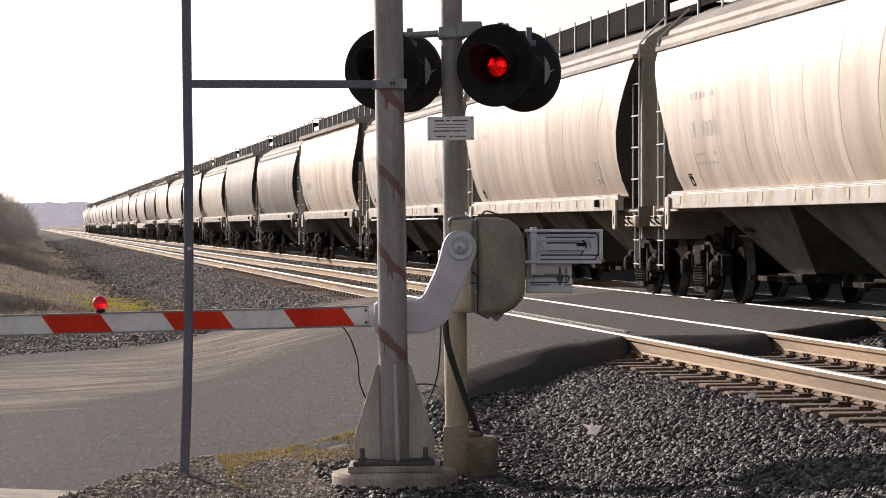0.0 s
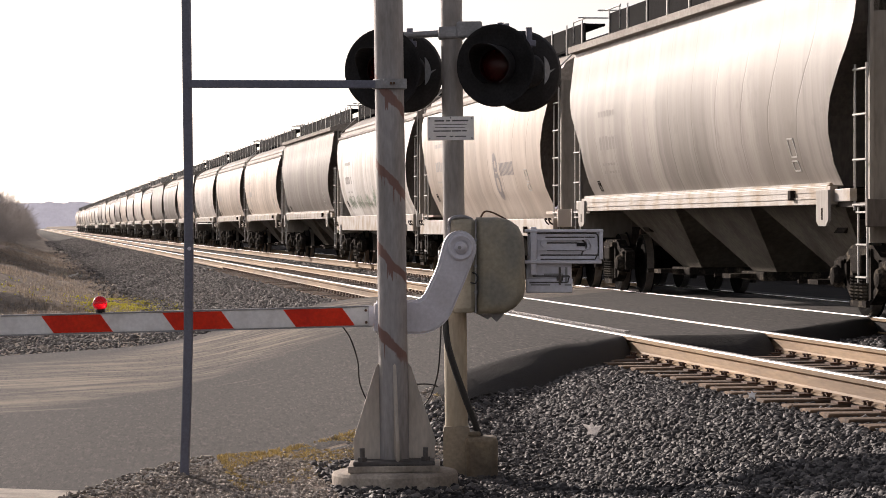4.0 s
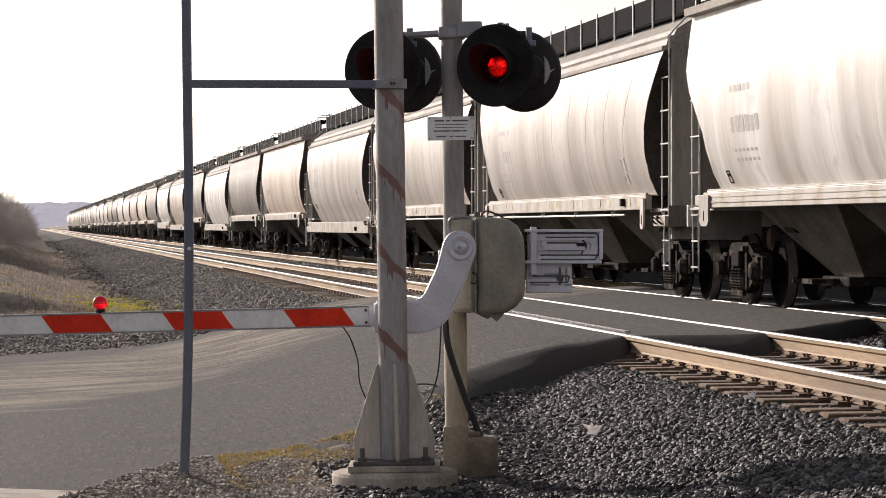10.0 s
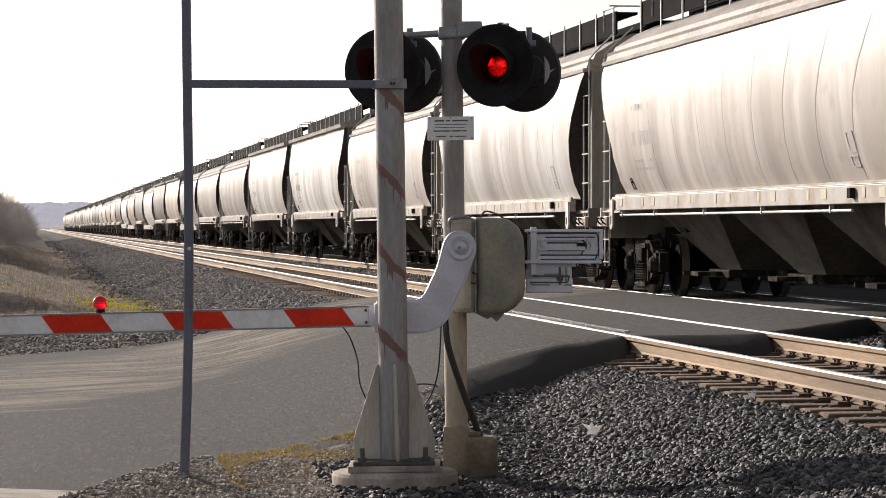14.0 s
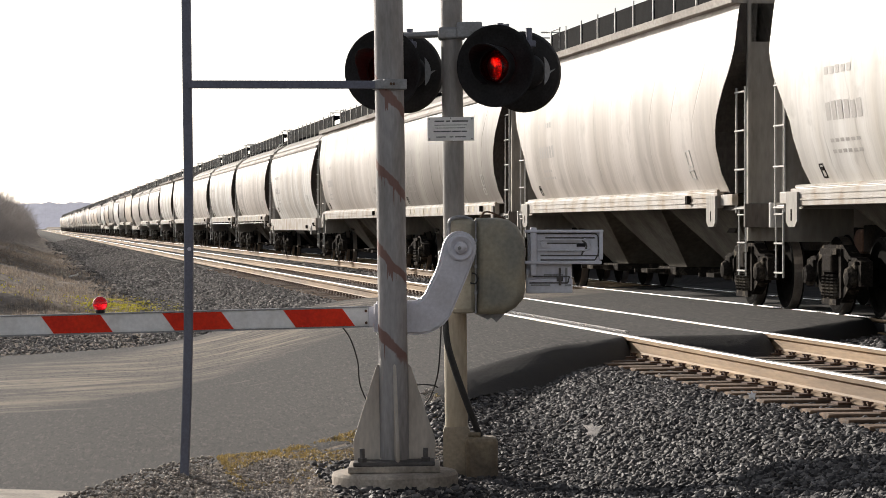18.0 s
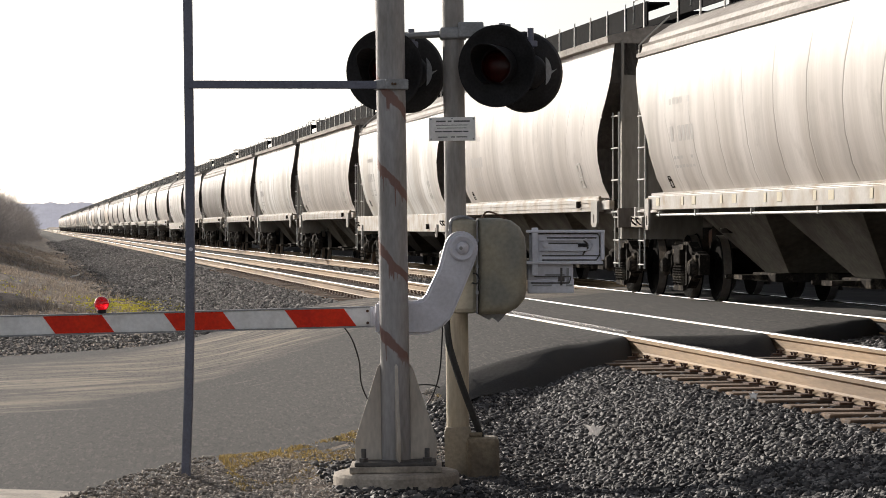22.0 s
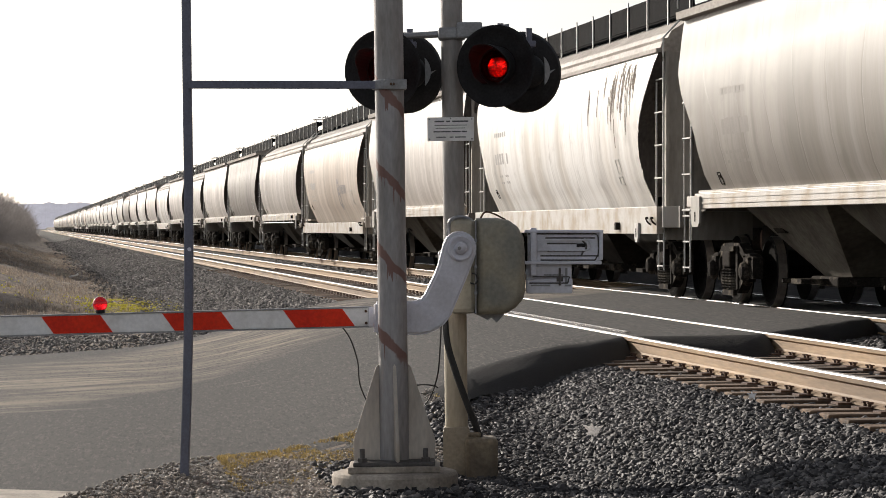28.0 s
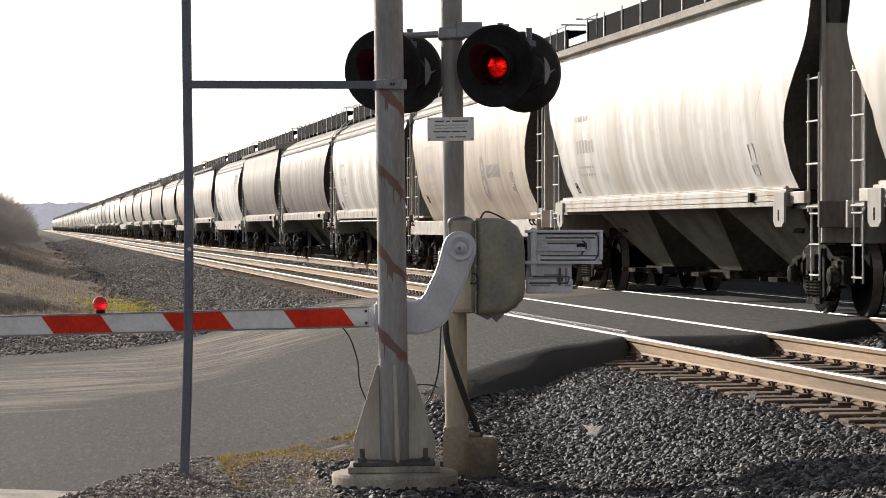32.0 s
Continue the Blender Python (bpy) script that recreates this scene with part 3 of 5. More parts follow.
def stone_mesh(name, places, mat, label, seed, flat=0.8):
    """Many loose stones in one mesh; places: rows of x, y, z, size."""
    rng = np.random.default_rng(seed)
    bm = bmesh.new()
    bmesh.ops.create_cube(bm, size=0.82)
    bmesh.ops.triangulate(bm, faces=bm.faces)
    base = np.array([v.co[:] for v in bm.verts])
    tris = np.array([[v.index for v in f.verts] for f in bm.faces])
    bm.free()
    n = len(places)
    q = rng.normal(size=(n, 4))
    q /= np.linalg.norm(q, axis=1)[:, None]
    w, x, y, z = q.T
    rot = np.stack([1 - 2 * (y * y + z * z), 2 * (x * y - z * w), 2 * (x * z + y * w), 2 * (x * y + z * w), 1 - 2 * (x * x + z * z), 2 * (y * z - x * w),
                    2 * (x * z - y * w), 2 * (y * z + x * w), 1 - 2 * (x * x + y * y)], 1).reshape(n, 3, 3)
    shape = base[None] * rng.uniform(0.55, 1.35, (n, 1, 3)) + rng.uniform(-0.2, 0.2, (n, len(base), 3))
    pts = np.einsum("nij,nkj->nki", rot, shape) * places[:, None, 3:4]
    pts[:, :, 2] *= flat
    pts += places[:, None, :3]
    me = bpy.data.meshes.new(name)
    idx = (tris[None] + (np.arange(n) * len(base))[:, None, None]).reshape(-1, 3)
    me.vertices.add(n * len(base)), me.loops.add(len(idx) * 3), me.polygons.add(len(idx))
    me.vertices.foreach_set("co", pts.astype(np.float32).ravel())
    me.loops.foreach_set("vertex_index", idx.astype(np.int32).ravel())
    me.polygons.foreach_set("loop_start", np.arange(0, len(idx) * 3, 3, dtype=np.int32))
    me.update(calc_edges=True)
    me.materials.append(mat)
    tagged(new(name, me), label, "gravel", kind="stuff")


def build_ballast():
    rng = np.random.default_rng(5)

    def scatter(n, x0, x1, y0, y1, lo, hi, keep=lambda x, y: True):
        out = []
        for x, y, s in zip(rng.uniform(x0, x1, n), rng.uniform(y0, y1, n), rng.uniform(lo, hi, n)):
            if keep(x, y):
                out.append((x, y, ground_height(x, y) + 0.2 * s, s))
        return out

    def off_road(x, y):
        return not (near_edge(x) - 0.42 - 0.3 * smoothstep(5.2, 4.0, x) * smoothstep(2.4, 3.2, x) < y < far_edge(x) + 0.1)

    def clear(x, y):
        if 4.95 < x < 8 and rng.random() < 0.45:
            return False
        return off_road(x, y) and not any(abs(abs(x - c) - 0.755) < 0.13 for c in TRACKS)
    near = scatter(47000, 2.75, 5.45, 13.5, 27.5, 0.018, 0.046, clear)
    near += scatter(3200, 3.8, 5.0, 20.0, 26.0, 0.022, 0.050, clear)
    near += scatter(3600, 1.8, 2.9, 14.0, 18.4, 0.018, 0.046, clear)
    near += scatter(2600, 5.6, 8.9, 14.5, 29.5, 0.04, 0.075, clear)
    near += scatter(2200, 8.0, 9.6, 26, 32, 0.04, 0.08, clear)
    stone_mesh("ballast_stones", np.array(near), STONES, "loose grey and brown crushed track stones", 1)
    def thinning(x, y):
        return clear(x, y) and x > 1.35 + 1.3 * abs(noise.noise((x * 0.8, y * 0.25, 9))) + 1.7 * rng.random() ** 1.5
    far = scatter(32000, 0.6, 5.2, 38, 75, 0.03, 0.062, thinning)
    far += scatter(26000, 0.4, 5.2, 75, 150, 0.04, 0.078, thinning)
    far += scatter(9000, 1.0, 5.2, 150, 320, 0.06, 0.13, thinning)
    far += scatter(7000, -2.6, 2.2, 30, 44, 0.02, 0.046, lambda x, y: off_road(x, y) and y > far_edge(x))
    far += scatter(3500, 7.8, 9.3, 44, 110, 0.06, 0.1, clear)
    far += scatter(900, 5.6, 7.1, 43, 70, 0.05, 0.08, clear)
    stone_mesh("ballast_stones", np.array(far), FAR_STONES, "grey crushed stones beside the line", 2)
    chips = scatter(38000, -0.6, 3.4, 14.2, 23.5, 0.008, 0.023, lambda x, y: y < near_edge(x) + 0.1 and (x < 1.15 or x > 3.0 or near_edge(x) - y > 0.45 + 0.5 * rng.random() or rng.random() < 0.12))
    stone_mesh("gravel_chips", np.array(chips), CHIPS, "fine grey gravel round the mast foot", 3)


build_ground()
build_road()
build_tracks()
build_ballast()

# ---- the train: covered hopper wagons ----
LENGTH = 17.7
SIDE = [(1.345, 1.47), (1.465, 1.72), (1.555, 2.05), (1.605, 2.45), (1.615, 2.8), (1.59, 3.1), (1.55, 3.35), (1.49, 3.52)]
SIDE = [tuple(a + (b - a) * k / 2 for a, b in zip(p, q)) for p, q in zip(SIDE, SIDE[1:]) for k in (0, 1)] + SIDE[-1:]
TALL = SIDE[:-2] + [(1.538, 3.47), (1.522, 3.60), (1.503, 3.73), (1.485, 3.84)]
ROOF = [(1.50, 3.53), (1.42, 3.66), (1.28, 3.80), (1.02, 3.98), (0.72, 4.12), (0.0, 4.20)]
HALF = 8.08                        # half the length of the roof


def end_inset(z, tall=False):
    """How far the side sheets stop short of the roof's end."""
    return 1.0 * smoothstep(3.28 if tall else 3.62, 2.1, z) + 0.10 * smoothstep(2.3, 1.45, z)


def body_mesh(seed, seams=10, tall=False, low=0.0):
    side = TALL if tall else SIDE
    if low:
        side = [(1.285 - 0.5 * (1.33 - low), low)] + side
    rnd = random.Random(seed)
    bm = bmesh.new()
    us = [-1.0, 1.0]
    for i in range(1, seams):
        c = -1 + 2 * i / seams
        us += [c - 0.006, c - 0.0024, c, c + 0.0024, c + 0.006]
        us += [c - 1 / seams]
    us += [1 - 1 / seams]
    us = sorted(us)
    mids = {round(-1 + 2 * i / seams, 6) for i in range(1, seams)}
    for s in (-1, 1):
        rows = []
        for u in us:
            groove = (-0.0055 if tall else -0.0075 if low else -0.0105) if round(u, 6) in mids else 0.0
            row = []
            for x, z in side:
                y = u * (HALF - end_inset(z, tall))
                dent = 0.009 * noise.noise((y * 0.55 + seed * 7, z * 0.6, s * 3)) + 0.004 * noise.noise((y * 1.7, z * 1.5, seed))
                row.append(bm.verts.new((s * (x + groove + dent), y, z)))
            rows.append(row)
        for r0, r1 in zip(rows, rows[1:]):
            for k in range(len(side) - 1):
                bm.faces.new((r0[k], r0[k + 1], r1[k + 1], r1[k]) if s > 0 else (r0[k], r1[k], r1[k + 1], r0[k + 1]))
    return bm


def roof_mesh(ribbed):
    bm = bmesh.new()
    pts = list(ROOF)
    if ribbed:
        pts = [(1.53, 3.50), (1.53, 3.56), (1.47, 3.565), (1.44, 3.66), (1.45, 3.70), (1.36, 3.71), (1.32, 3.80), (1.02, 3.99), (0.72, 4.12), (0.0, 4.20)]
    else:
        pts = [(1.47, 3.83), (1.60, 3.84), (1.61, 3.94), (1.48, 3.97), (1.02, 4.08), (0.72, 4.13), (0.0, 4.20)]
    line = [(-x, z) for x, z in pts] + [(x, z) for x, z in reversed(pts[:-1])]
    ys = strip(-HALF, HALF, 14)
    rows = [[bm.verts.new((x, y, z)) for x, z in line] for y in ys]
    for r0, r1 in zip(rows, rows[1:]):
        for k in range(len(line) - 1):
            bm.faces.new((r0[k], r0[k + 1], r1[k + 1], r1[k]))
    bm.faces.new(list(reversed(rows[0]))), bm.faces.new(rows[-1])
    bmesh.ops.recalc_face_normals(bm, faces=bm.faces)
    return bm


def end_sheet_mesh(s, tall=False):
    """The end of the body: upright below the roof, then sloping in under it."""
    bm = bmesh.new()
    rows = []
    for x, z in TALL if tall else SIDE:
        y = s * (HALF - end_inset(z, tall) - 0.01)
        rows.append([bm.verts.new((-x + 0.01, y, z)), bm.verts.new((x - 0.01, y, z))])
    for r0, r1 in zip(rows, rows[1:]):
        bm.faces.new((r0[0], r0[1], r1[1], r1[0]))
    bmesh.ops.solidify(bm, geom=bm.faces[:], thickness=0.02)
    return bm


def ladder(name, root, x, y0, y1, z0, z1, rungs, label="", r=0.013, rail=()):
    """Two stiles with a rung part for each step; rail: a grab rail that carries one stile on over the roof."""
    bm = bmesh.new()
    for y in (y0, y1):
        rod(bm, (x, y, z0), (x, y, z1), r, 6)
    if rail:
        tube(bm, rail, 0.014, 6)
    made = part(name, bm, GRAB, root, label)
    step = None
    for i in range(rungs):
        at = pose(x - 0.012, (y0 + y1) / 2, z0 + 0.06 + (z1 - z0 - 0.12) * i / (rungs - 1))
        if step is None:
            half = abs(y1 - y0) / 2 + 0.03
            bm = bmesh.new()
            rod(bm, (0, -half, 0), (0, half, 0), r, 6)
            step = part("rung", bm, GRAB, made)
            step.matrix_basis = at
        else:
            again(step, at)


def build_truck(parent, y, parts):
    """A two-axle bogie: side frames, springs, bolster and two wheelsets."""
    truck = new("bogie")
    truck.parent = parent
    truck.location = (0, y, 0)
    if parts:
        for o in parts:
            c = again(o, parent=truck)
        return parts
    made = []
    for s in (-1, 1):
        bm = bmesh.new()
        x0, x1 = s * 0.98, s * 1.12
        # the casting: an arched top bar, a sagging bottom bar, columns, and a jaw over each axle box
        slab(bm, [(-1.10, 0.60), (-0.95, 0.68), (-0.70, 0.69), (-0.40, 0.82), (0.40, 0.82), (0.70, 0.69), (0.95, 0.68), (1.10, 0.60), (0.72, 0.59), (0.36, 0.71), (-0.36, 0.71), (-0.72, 0.59)], "x", x0, x1)
        slab(bm, [(-0.74, 0.40), (-0.42, 0.21), (-0.30, 0.16), (0.30, 0.16), (0.42, 0.21), (0.74, 0.40), (0.66, 0.46), (0.36, 0.28), (-0.36, 0.28), (-0.66, 0.46)], "x", x0, x1)
        for a in (-1, 1):
            slab(bm, [(a * 0.30, 0.20), (a * 0.40, 0.22), (a * 0.40, 0.78), (a * 0.30, 0.78)], "x", x0, x1 + s * 0.02)
            slab(bm, [(a * 0.62, 0.34), (a * 0.74, 0.32), (a * 0.74, 0.66), (a * 0.62, 0.66)], "x", x0, x1)
            slab(bm, [(a * 1.00, 0.36), (a * 1.12, 0.36), (a * 1.12, 0.64), (a * 1.00, 0.66)], "x", x0, x1)
            box(bm, x0, x1 + s * 0.03, a * 0.865 - 0.12, a * 0.865 + 0.12, 0.55, 0.64, 0.01)
        box(bm, x1, x1 + s * 0.05, -0.30, 0.30, 0.13, 0.20)
        box(bm, x1, x1 + s * 0.06, -0.34, 0.34, 0.71, 0.78)
        for a in (-0.865, 0.865):
            lathe(bm, [(0.13, 0), (0.13, 0.06), (0.10, 0.10), (0.05, 0.11)] if s > 0 else [(0.13, 0), (0.13, -0.06), (0.10, -0.10), (0.05, -0.11)], 12, "x", (x1, a, 0.46))
        made.append(part("side_frame", bm, TRUCKIRON, truck))
        bm = bmesh.new()
        lathe(bm, [(0.075 if k % 2 else 0.055, 0.22 + k * 0.0185) for k in range(15)], 8, "z", (s * 1.14, 0, 0))
        coil = part("spring", bm, TRUCKIRON, truck)
        made.append(coil)
        for a in (-0.18, 0.18):
            made.append(again(coil, pose(0, a, 0)))
    bm = bmesh.new()
    box(bm, -1.2, 1.2, -0.2, 0.2, 0.5, 0.72, 0.03)
    box(bm, -0.7, 0.7, -0.06, 0.06, 0.3, 0.5)
    made.append(part("bolster", bm, DARKSTEEL, truck))
    for a in (-0.865, 0.865):
        bm = bmesh.new()
        rod(bm, (-1.1, a, 0.457), (1.1, a, 0.457), 0.075, 10)
        for s in (-1, 1):
            prof = [(0.48, s * 0.70), (0.457, s * 0.715), (0.455, s * 0.83), (0.40, s * 0.84), (0.36, s * 0.79), (0.16, s * 0.78), (0.12, s * 0.86), (0.10, s * 0.86)]
            lathe(bm, [(0.10, s * 0.70)] + prof, 28, "x", (0, a, 0.457))
        bm.normal_update()
        for f in bm.faces:
            c = f.calc_center_median()
            if math.hypot(c.y - a, c.z - 0.457) > 0.44 and abs(f.normal.x) < 0.5:
                f.material_index = 1
        made.append(part("wheelset", bm, [WHEEL, TREAD], truck, smooth=False))
    return made


def pocket_mesh(y0, y1, z0, z1):
    """One hopper pocket under the sill, narrowing to its outlet."""
    c, top, low = (y0 + y1) / 2, 1.26, 0.42
    bm = bmesh.new()
    a = [bm.verts.new(p) for p in ((-top, y0, z1), (top, y0, z1), (top, y1, z1), (-top, y1, z1))]
    b = [bm.verts.new(p) for p in ((-low, c - 0.62, z0), (low, c - 0.62, z0), (low, c + 0.62, z0), (-low, c + 0.62, z0))]
    for i in range(4):
        j = (i + 1) % 4
        bm.faces.new((a[j], a[i], b[i], b[j]))
    bm.faces.new(a), bm.faces.new(list(reversed(b)))
    bmesh.ops.recalc_face_normals(bm, faces=bm.faces)
    return bm


DARK_STENCIL = material("faded_dark_stencil", (0.215, 0.19, 0.17), 0.5, vary=0.08, scale=9, bump=0.03)
STENCIL = material("faded_stencil", (0.44, 0.41, 0.385), 0.5, vary=0.08, scale=9, bump=0.03)


def side_x(z):
    for (xa, za), (xb, zb) in zip(SIDE, SIDE[1:]):
        if z <= zb:
            return xa + (xb - xa) * (z - za) / (zb - za)
    return SIDE[-1][0]


def skin(y, z, seed):
    """Half the width of a wagon's dented side at a place."""
    return side_x(z) + 0.009 * noise.noise((y * 0.55 + seed * 7, z * 0.6, -3)) + 0.004 * noise.noise((y * 1.7, z * 1.5, seed))


def mark(name, wagon, strokes, mat, label, seed):
    """Strokes of paint or rust on a wagon's side; each runs from (y, z) to (y, z) with a width."""
    verts, faces = [], []
    for y0, z0, y1, z1, w in strokes:
        steps = max(2, int(math.hypot(y1 - y0, z1 - z0) / 0.12) + 1)
        d = Vector((y1 - y0, z1 - z0)).normalized()
        side = Vector((-d.y, d.x)) * w / 2
        for i in range(steps + 1):
            t = i / steps
            for s in (-1, 1):
                y, z = y0 + (y1 - y0) * t + s * side.x, z0 + (z1 - z0) * t + s * side.y
                verts.append((-skin(y, z, seed) - 0.004, y, z))
            if i:
                k = len(verts)
                faces.append((k - 4, k - 3, k - 1, k - 2))
    me = bpy.data.meshes.new(name)
    me.from_pydata(verts, [], faces)
    me.materials.append(mat)
    ob = new(name, me)
    ob.parent = wagon
    tagged(ob, label, kind="stuff")


def build_wagon(style, paint, label):
    """style: 'plain', 'ribbed' (stepped roof edge), 'deep' (deep side sill) or 'sunk' (deep sill set lower)."""
    root = tagged(new("hopper_wagon"), label, "freight wagon", "wagons of the freight train")
    coat = PAINTS[paint]
    seed = len(label) + len(style)
    deep, tall, sunk = style in ("deep", "sunk"), style == "plain", style == "sunk"
    low = 1.175 if sunk else 1.33
    part("body", body_mesh(seed, 11 if tall else 10, tall, low if deep else 0.0), coat, root, smooth=True)
    part("roof", roof_mesh(style != "plain"), ROOFPAINT, root, "dusty brown roof sheets")
    for s in (-1, 1):
        part("end_sheet", end_sheet_mesh(s, tall), END_SHADE, root, "weathered grey end sheet, darkened for shade")
    # side sills
    z0, z1 = (low - 0.40 + 0.085 * sunk, low - 0.01) if deep else (1.27, 1.47)
    for s in (-1, 1):
        bm = bmesh.new()
        end = 8.25 if deep else 7.16
        box(bm, s * 1.47, s * 1.56, -end, end, z0, z1, 0.008)
        if not deep:
            box(bm, s * 1.36, s * 1.545, -7.0, 7.0, z1, 1.485, 0.006)
            rod(bm, (s * 1.515, -7.05, 1.492), (s * 1.515, 7.05, 1.492), 0.022, 6)
            for e in (-1, 1):
                if tall:
                    box(bm, s * 1.44, s * 1.52, e * 7.16, e * 7.80, 1.30, 1.44, 0.008)
                else:
                    box(bm, s * 1.45, s * 1.55, e * 7.62, e * 8.36, 1.03, 1.18, 0.008)
            if tall:
                box(bm, s * 1.40, s * 1.575, -7.1, 7.1, 1.335, 1.352), box(bm, s * 1.40, s * 1.57, -7.1, 7.1, 1.405, 1.418)
        part("side_sill", bm, SILLPAINT, root)
        if s < 0:
            # the square fitting near the trailing end of the sill
            bm = bmesh.new()
            box(bm, -1.62, -1.555, -5.72, -5.60, z0 + 0.06, z0 + 0.17, 0.006)
            part("sill_fitting", bm, DARKSTEEL, root, "small dark fitting on the sill")
            for e in (-1, 1):
                if not tall:
                    for k in (0, 1):
                        bm = bmesh.new()
                        y = e * (7.76 + 0.34 * k)
                        tube(bm, [(-1.55, y - 0.09, 1.06), (-1.60, y - 0.07, 1.10), (-1.60, y + 0.04, 1.16), (-1.55, y + 0.10, 1.15)], 0.014, 6)
                        part("grab_handle", bm, DARKSTEEL, root)
        if s < 0 and style == "ribbed" and paint in ("pale", "white"):
            bm = bmesh.new()
            rod(bm, (-1.50, -5.4, z0 - 0.07), (-1.50, 6.8, z0 - 0.07), 0.017, 8)
            for y in (-4.6, -1.6, 1.4, 4.4, 6.6):
                box(bm, -1.525, -1.475, y - 0.02, y + 0.02, z0 - 0.095, z0 + 0.01)
            part("air_pipe", bm, GRAB, root, "pale pipe hung under the sill")
        if s < 0 and style == "ribbed":
            bm = bmesh.new()
            for i in range(7):
                y = -6.6 + i * 2.2
                box(bm, -1.5665, -1.561, y - 0.22, y, z1 - 0.14, z1 - 0.03), box(bm, -1.5665, -1.561, y + 0.5, y + 0.62, z1 - 0.14, z1 - 0.03)
            part("reflective_tape", bm, REFLECTOR, root, "pale yellow reflective patches")["kind"] = "stuff"
        for e in (-1, 1):
            if sunk or s > 0:
                continue
            wide, drop = (0.24, 0.24) if tall else (0.11, 0.12 if deep else 0.28)
            bm = bmesh.new()
            y = e * (6.98 if tall else 7.05)
            slab(bm, [(y - wide, z0 + 0.16), (y + wide, z0 + 0.16), (y + wide, z0 - drop + 0.06), (y + wide * 0.6, z0 - drop), (y - wide * 0.6, z0 - drop), (y - wide, z0 - drop + 0.06)], "x", s * 1.57, s * 1.60)
            # plain wagons' pads take a grey that stands for their shade
            pad = part("jacking_pad", bm, POSTGREY if tall else coat, root)
            bm = bmesh.new()
            box(bm, s * 1.596, s * 1.604, y - 0.025, y + 0.025, z0 - drop + 0.07, z0 - drop + 0.20)
            part("slot", bm, DARKSTEEL, pad)
    # end platforms, posts, ladders, couplers
    for e in (-1, 1):
        bm = bmesh.new()
        box(bm, -1.5, 1.5, e * 8.30, e * 8.38, 1.02, 1.32, 0.01)
        box(bm, -1.45, 1.45, e * 7.0, e * 8.30, 1.24, 1.29)
        # the platform turned from the sun gets the darkened steel
        part("end_platform", bm, coat if e > 0 or deep else END_SHADE, root)
        bm = bmesh.new()
        box(bm, -0.35, 0.35, e * 5.2, e * 8.3, 0.72, 1.05, 0.02)
        part("draft_sill", bm, DARKSTEEL, root)
        bm = bmesh.new()
        box(bm, -0.09, 0.09, e * 8.3, e * 8.70, 0.76, 0.94, 0.03)
        box(bm, -0.17, 0.15, e * 8.62, e * 8.90, 0.70, 1.0, 0.05)
        part("coupler", bm, IRON, root)
        for s in (-1, 1):
            bm = bmesh.new()
            xa, xb = sorted((s * 1.40, s * 0.55))
            top = 3.86 if tall else 3.52
            box(bm, xa, xb, e * 8.02, e * 8.07, 0.85, top)
            box(bm, s * 1.36, s * 1.40, e * 8.02, e * 8.14, 0.85, top)
            part("end_post", bm, POSTGREY, root)
            if s < 0:
                top = 2.78 if tall else 3.18
                over = () if tall else ((-1.46, e * 8.22, 3.1), (-1.46, e * 8.22, 3.62), (-1.42, e * 8.20, 3.74), (-1.03, e * 8.1, 4.12))
                ladder("ladder", root, -1.46, e * 7.78, e * 8.22, 1.20, top, 4 if tall else 5, "pale painted steel ladder", rail=over)
                ladder("step_ladder", root, -1.45, e * 7.88, e * 8.22, 0.42, 1.24, 3, r=0.012)
    # hopper pockets and outlets
    for i, c in enumerate((-4.3, 0.0, 4.3)):
        part("hopper_pocket", pocket_mesh(c - 2.15, c + 2.15, 0.42, low - 0.01 if deep else 1.46), HOPPER_SHADE if deep else HOPPER, root, "sloping hopper sheets, blackened for shade under the sill" if deep else "sloping hopper sheets in dusty grey")
        bm = bmesh.new()
        box(bm, -0.6, 0.6, c - 0.6, c + 0.6, 0.30, 0.42, 0.02)
        rod(bm, (-1.0, c + 0.5, 0.36), (1.0, c + 0.5, 0.36), 0.03, 6)
        box(bm, -0.95, -0.6, c - 0.2, c + 0.25, 0.33, 0.39)
        part("outlet_gate", bm, TRUCKIRON, root)
    for e in (-1, 1):
        bm = bmesh.new()
        slab(bm, [(e * 6.45, 1.46), (e * 7.1, 1.46), (e * 5.4, 0.95), (e * 5.0, 0.95)], "x", -0.9, 0.9)
        part("slope_sheet", bm, DARKSTEEL, root)
    # roof: hatch trough, roof walk and its posts; black stands for their shade
    bm = bmesh.new()
    box(bm, -0.34, 0.34, -7.3, 7.3, 4.12, 4.40, 0.02)
    part("hatch_trough", bm, ROOF_SHADE, root, "long roof hatch, black for its shaded side")
    for s in (-1, 1):
        bm = bmesh.new()
        box(bm, s * 0.60, s * 0.95, -7.9, 7.9, 4.44, 4.48)
        box(bm, s * 0.93, s * 0.96, -7.9, 7.9, 4.12, 4.49)
        part("roof_walk", bm, ROOF_SHADE, root, "roof walk with a black band for grating shade")
        bm = bmesh.new()
        box(bm, s * 0.965, s * 0.985, -0.022, 0.022, 4.0, 4.55)
        post = part("walk_bracket", bm, GRAB, root, "pale roof walk bracket")
        post.location.y = -7.80
        for i in range(1, 12):
            again(post, pose(0, -7.80 + i * 1.418, 0))
    for e in (-1, 1):
        bm = bmesh.new()
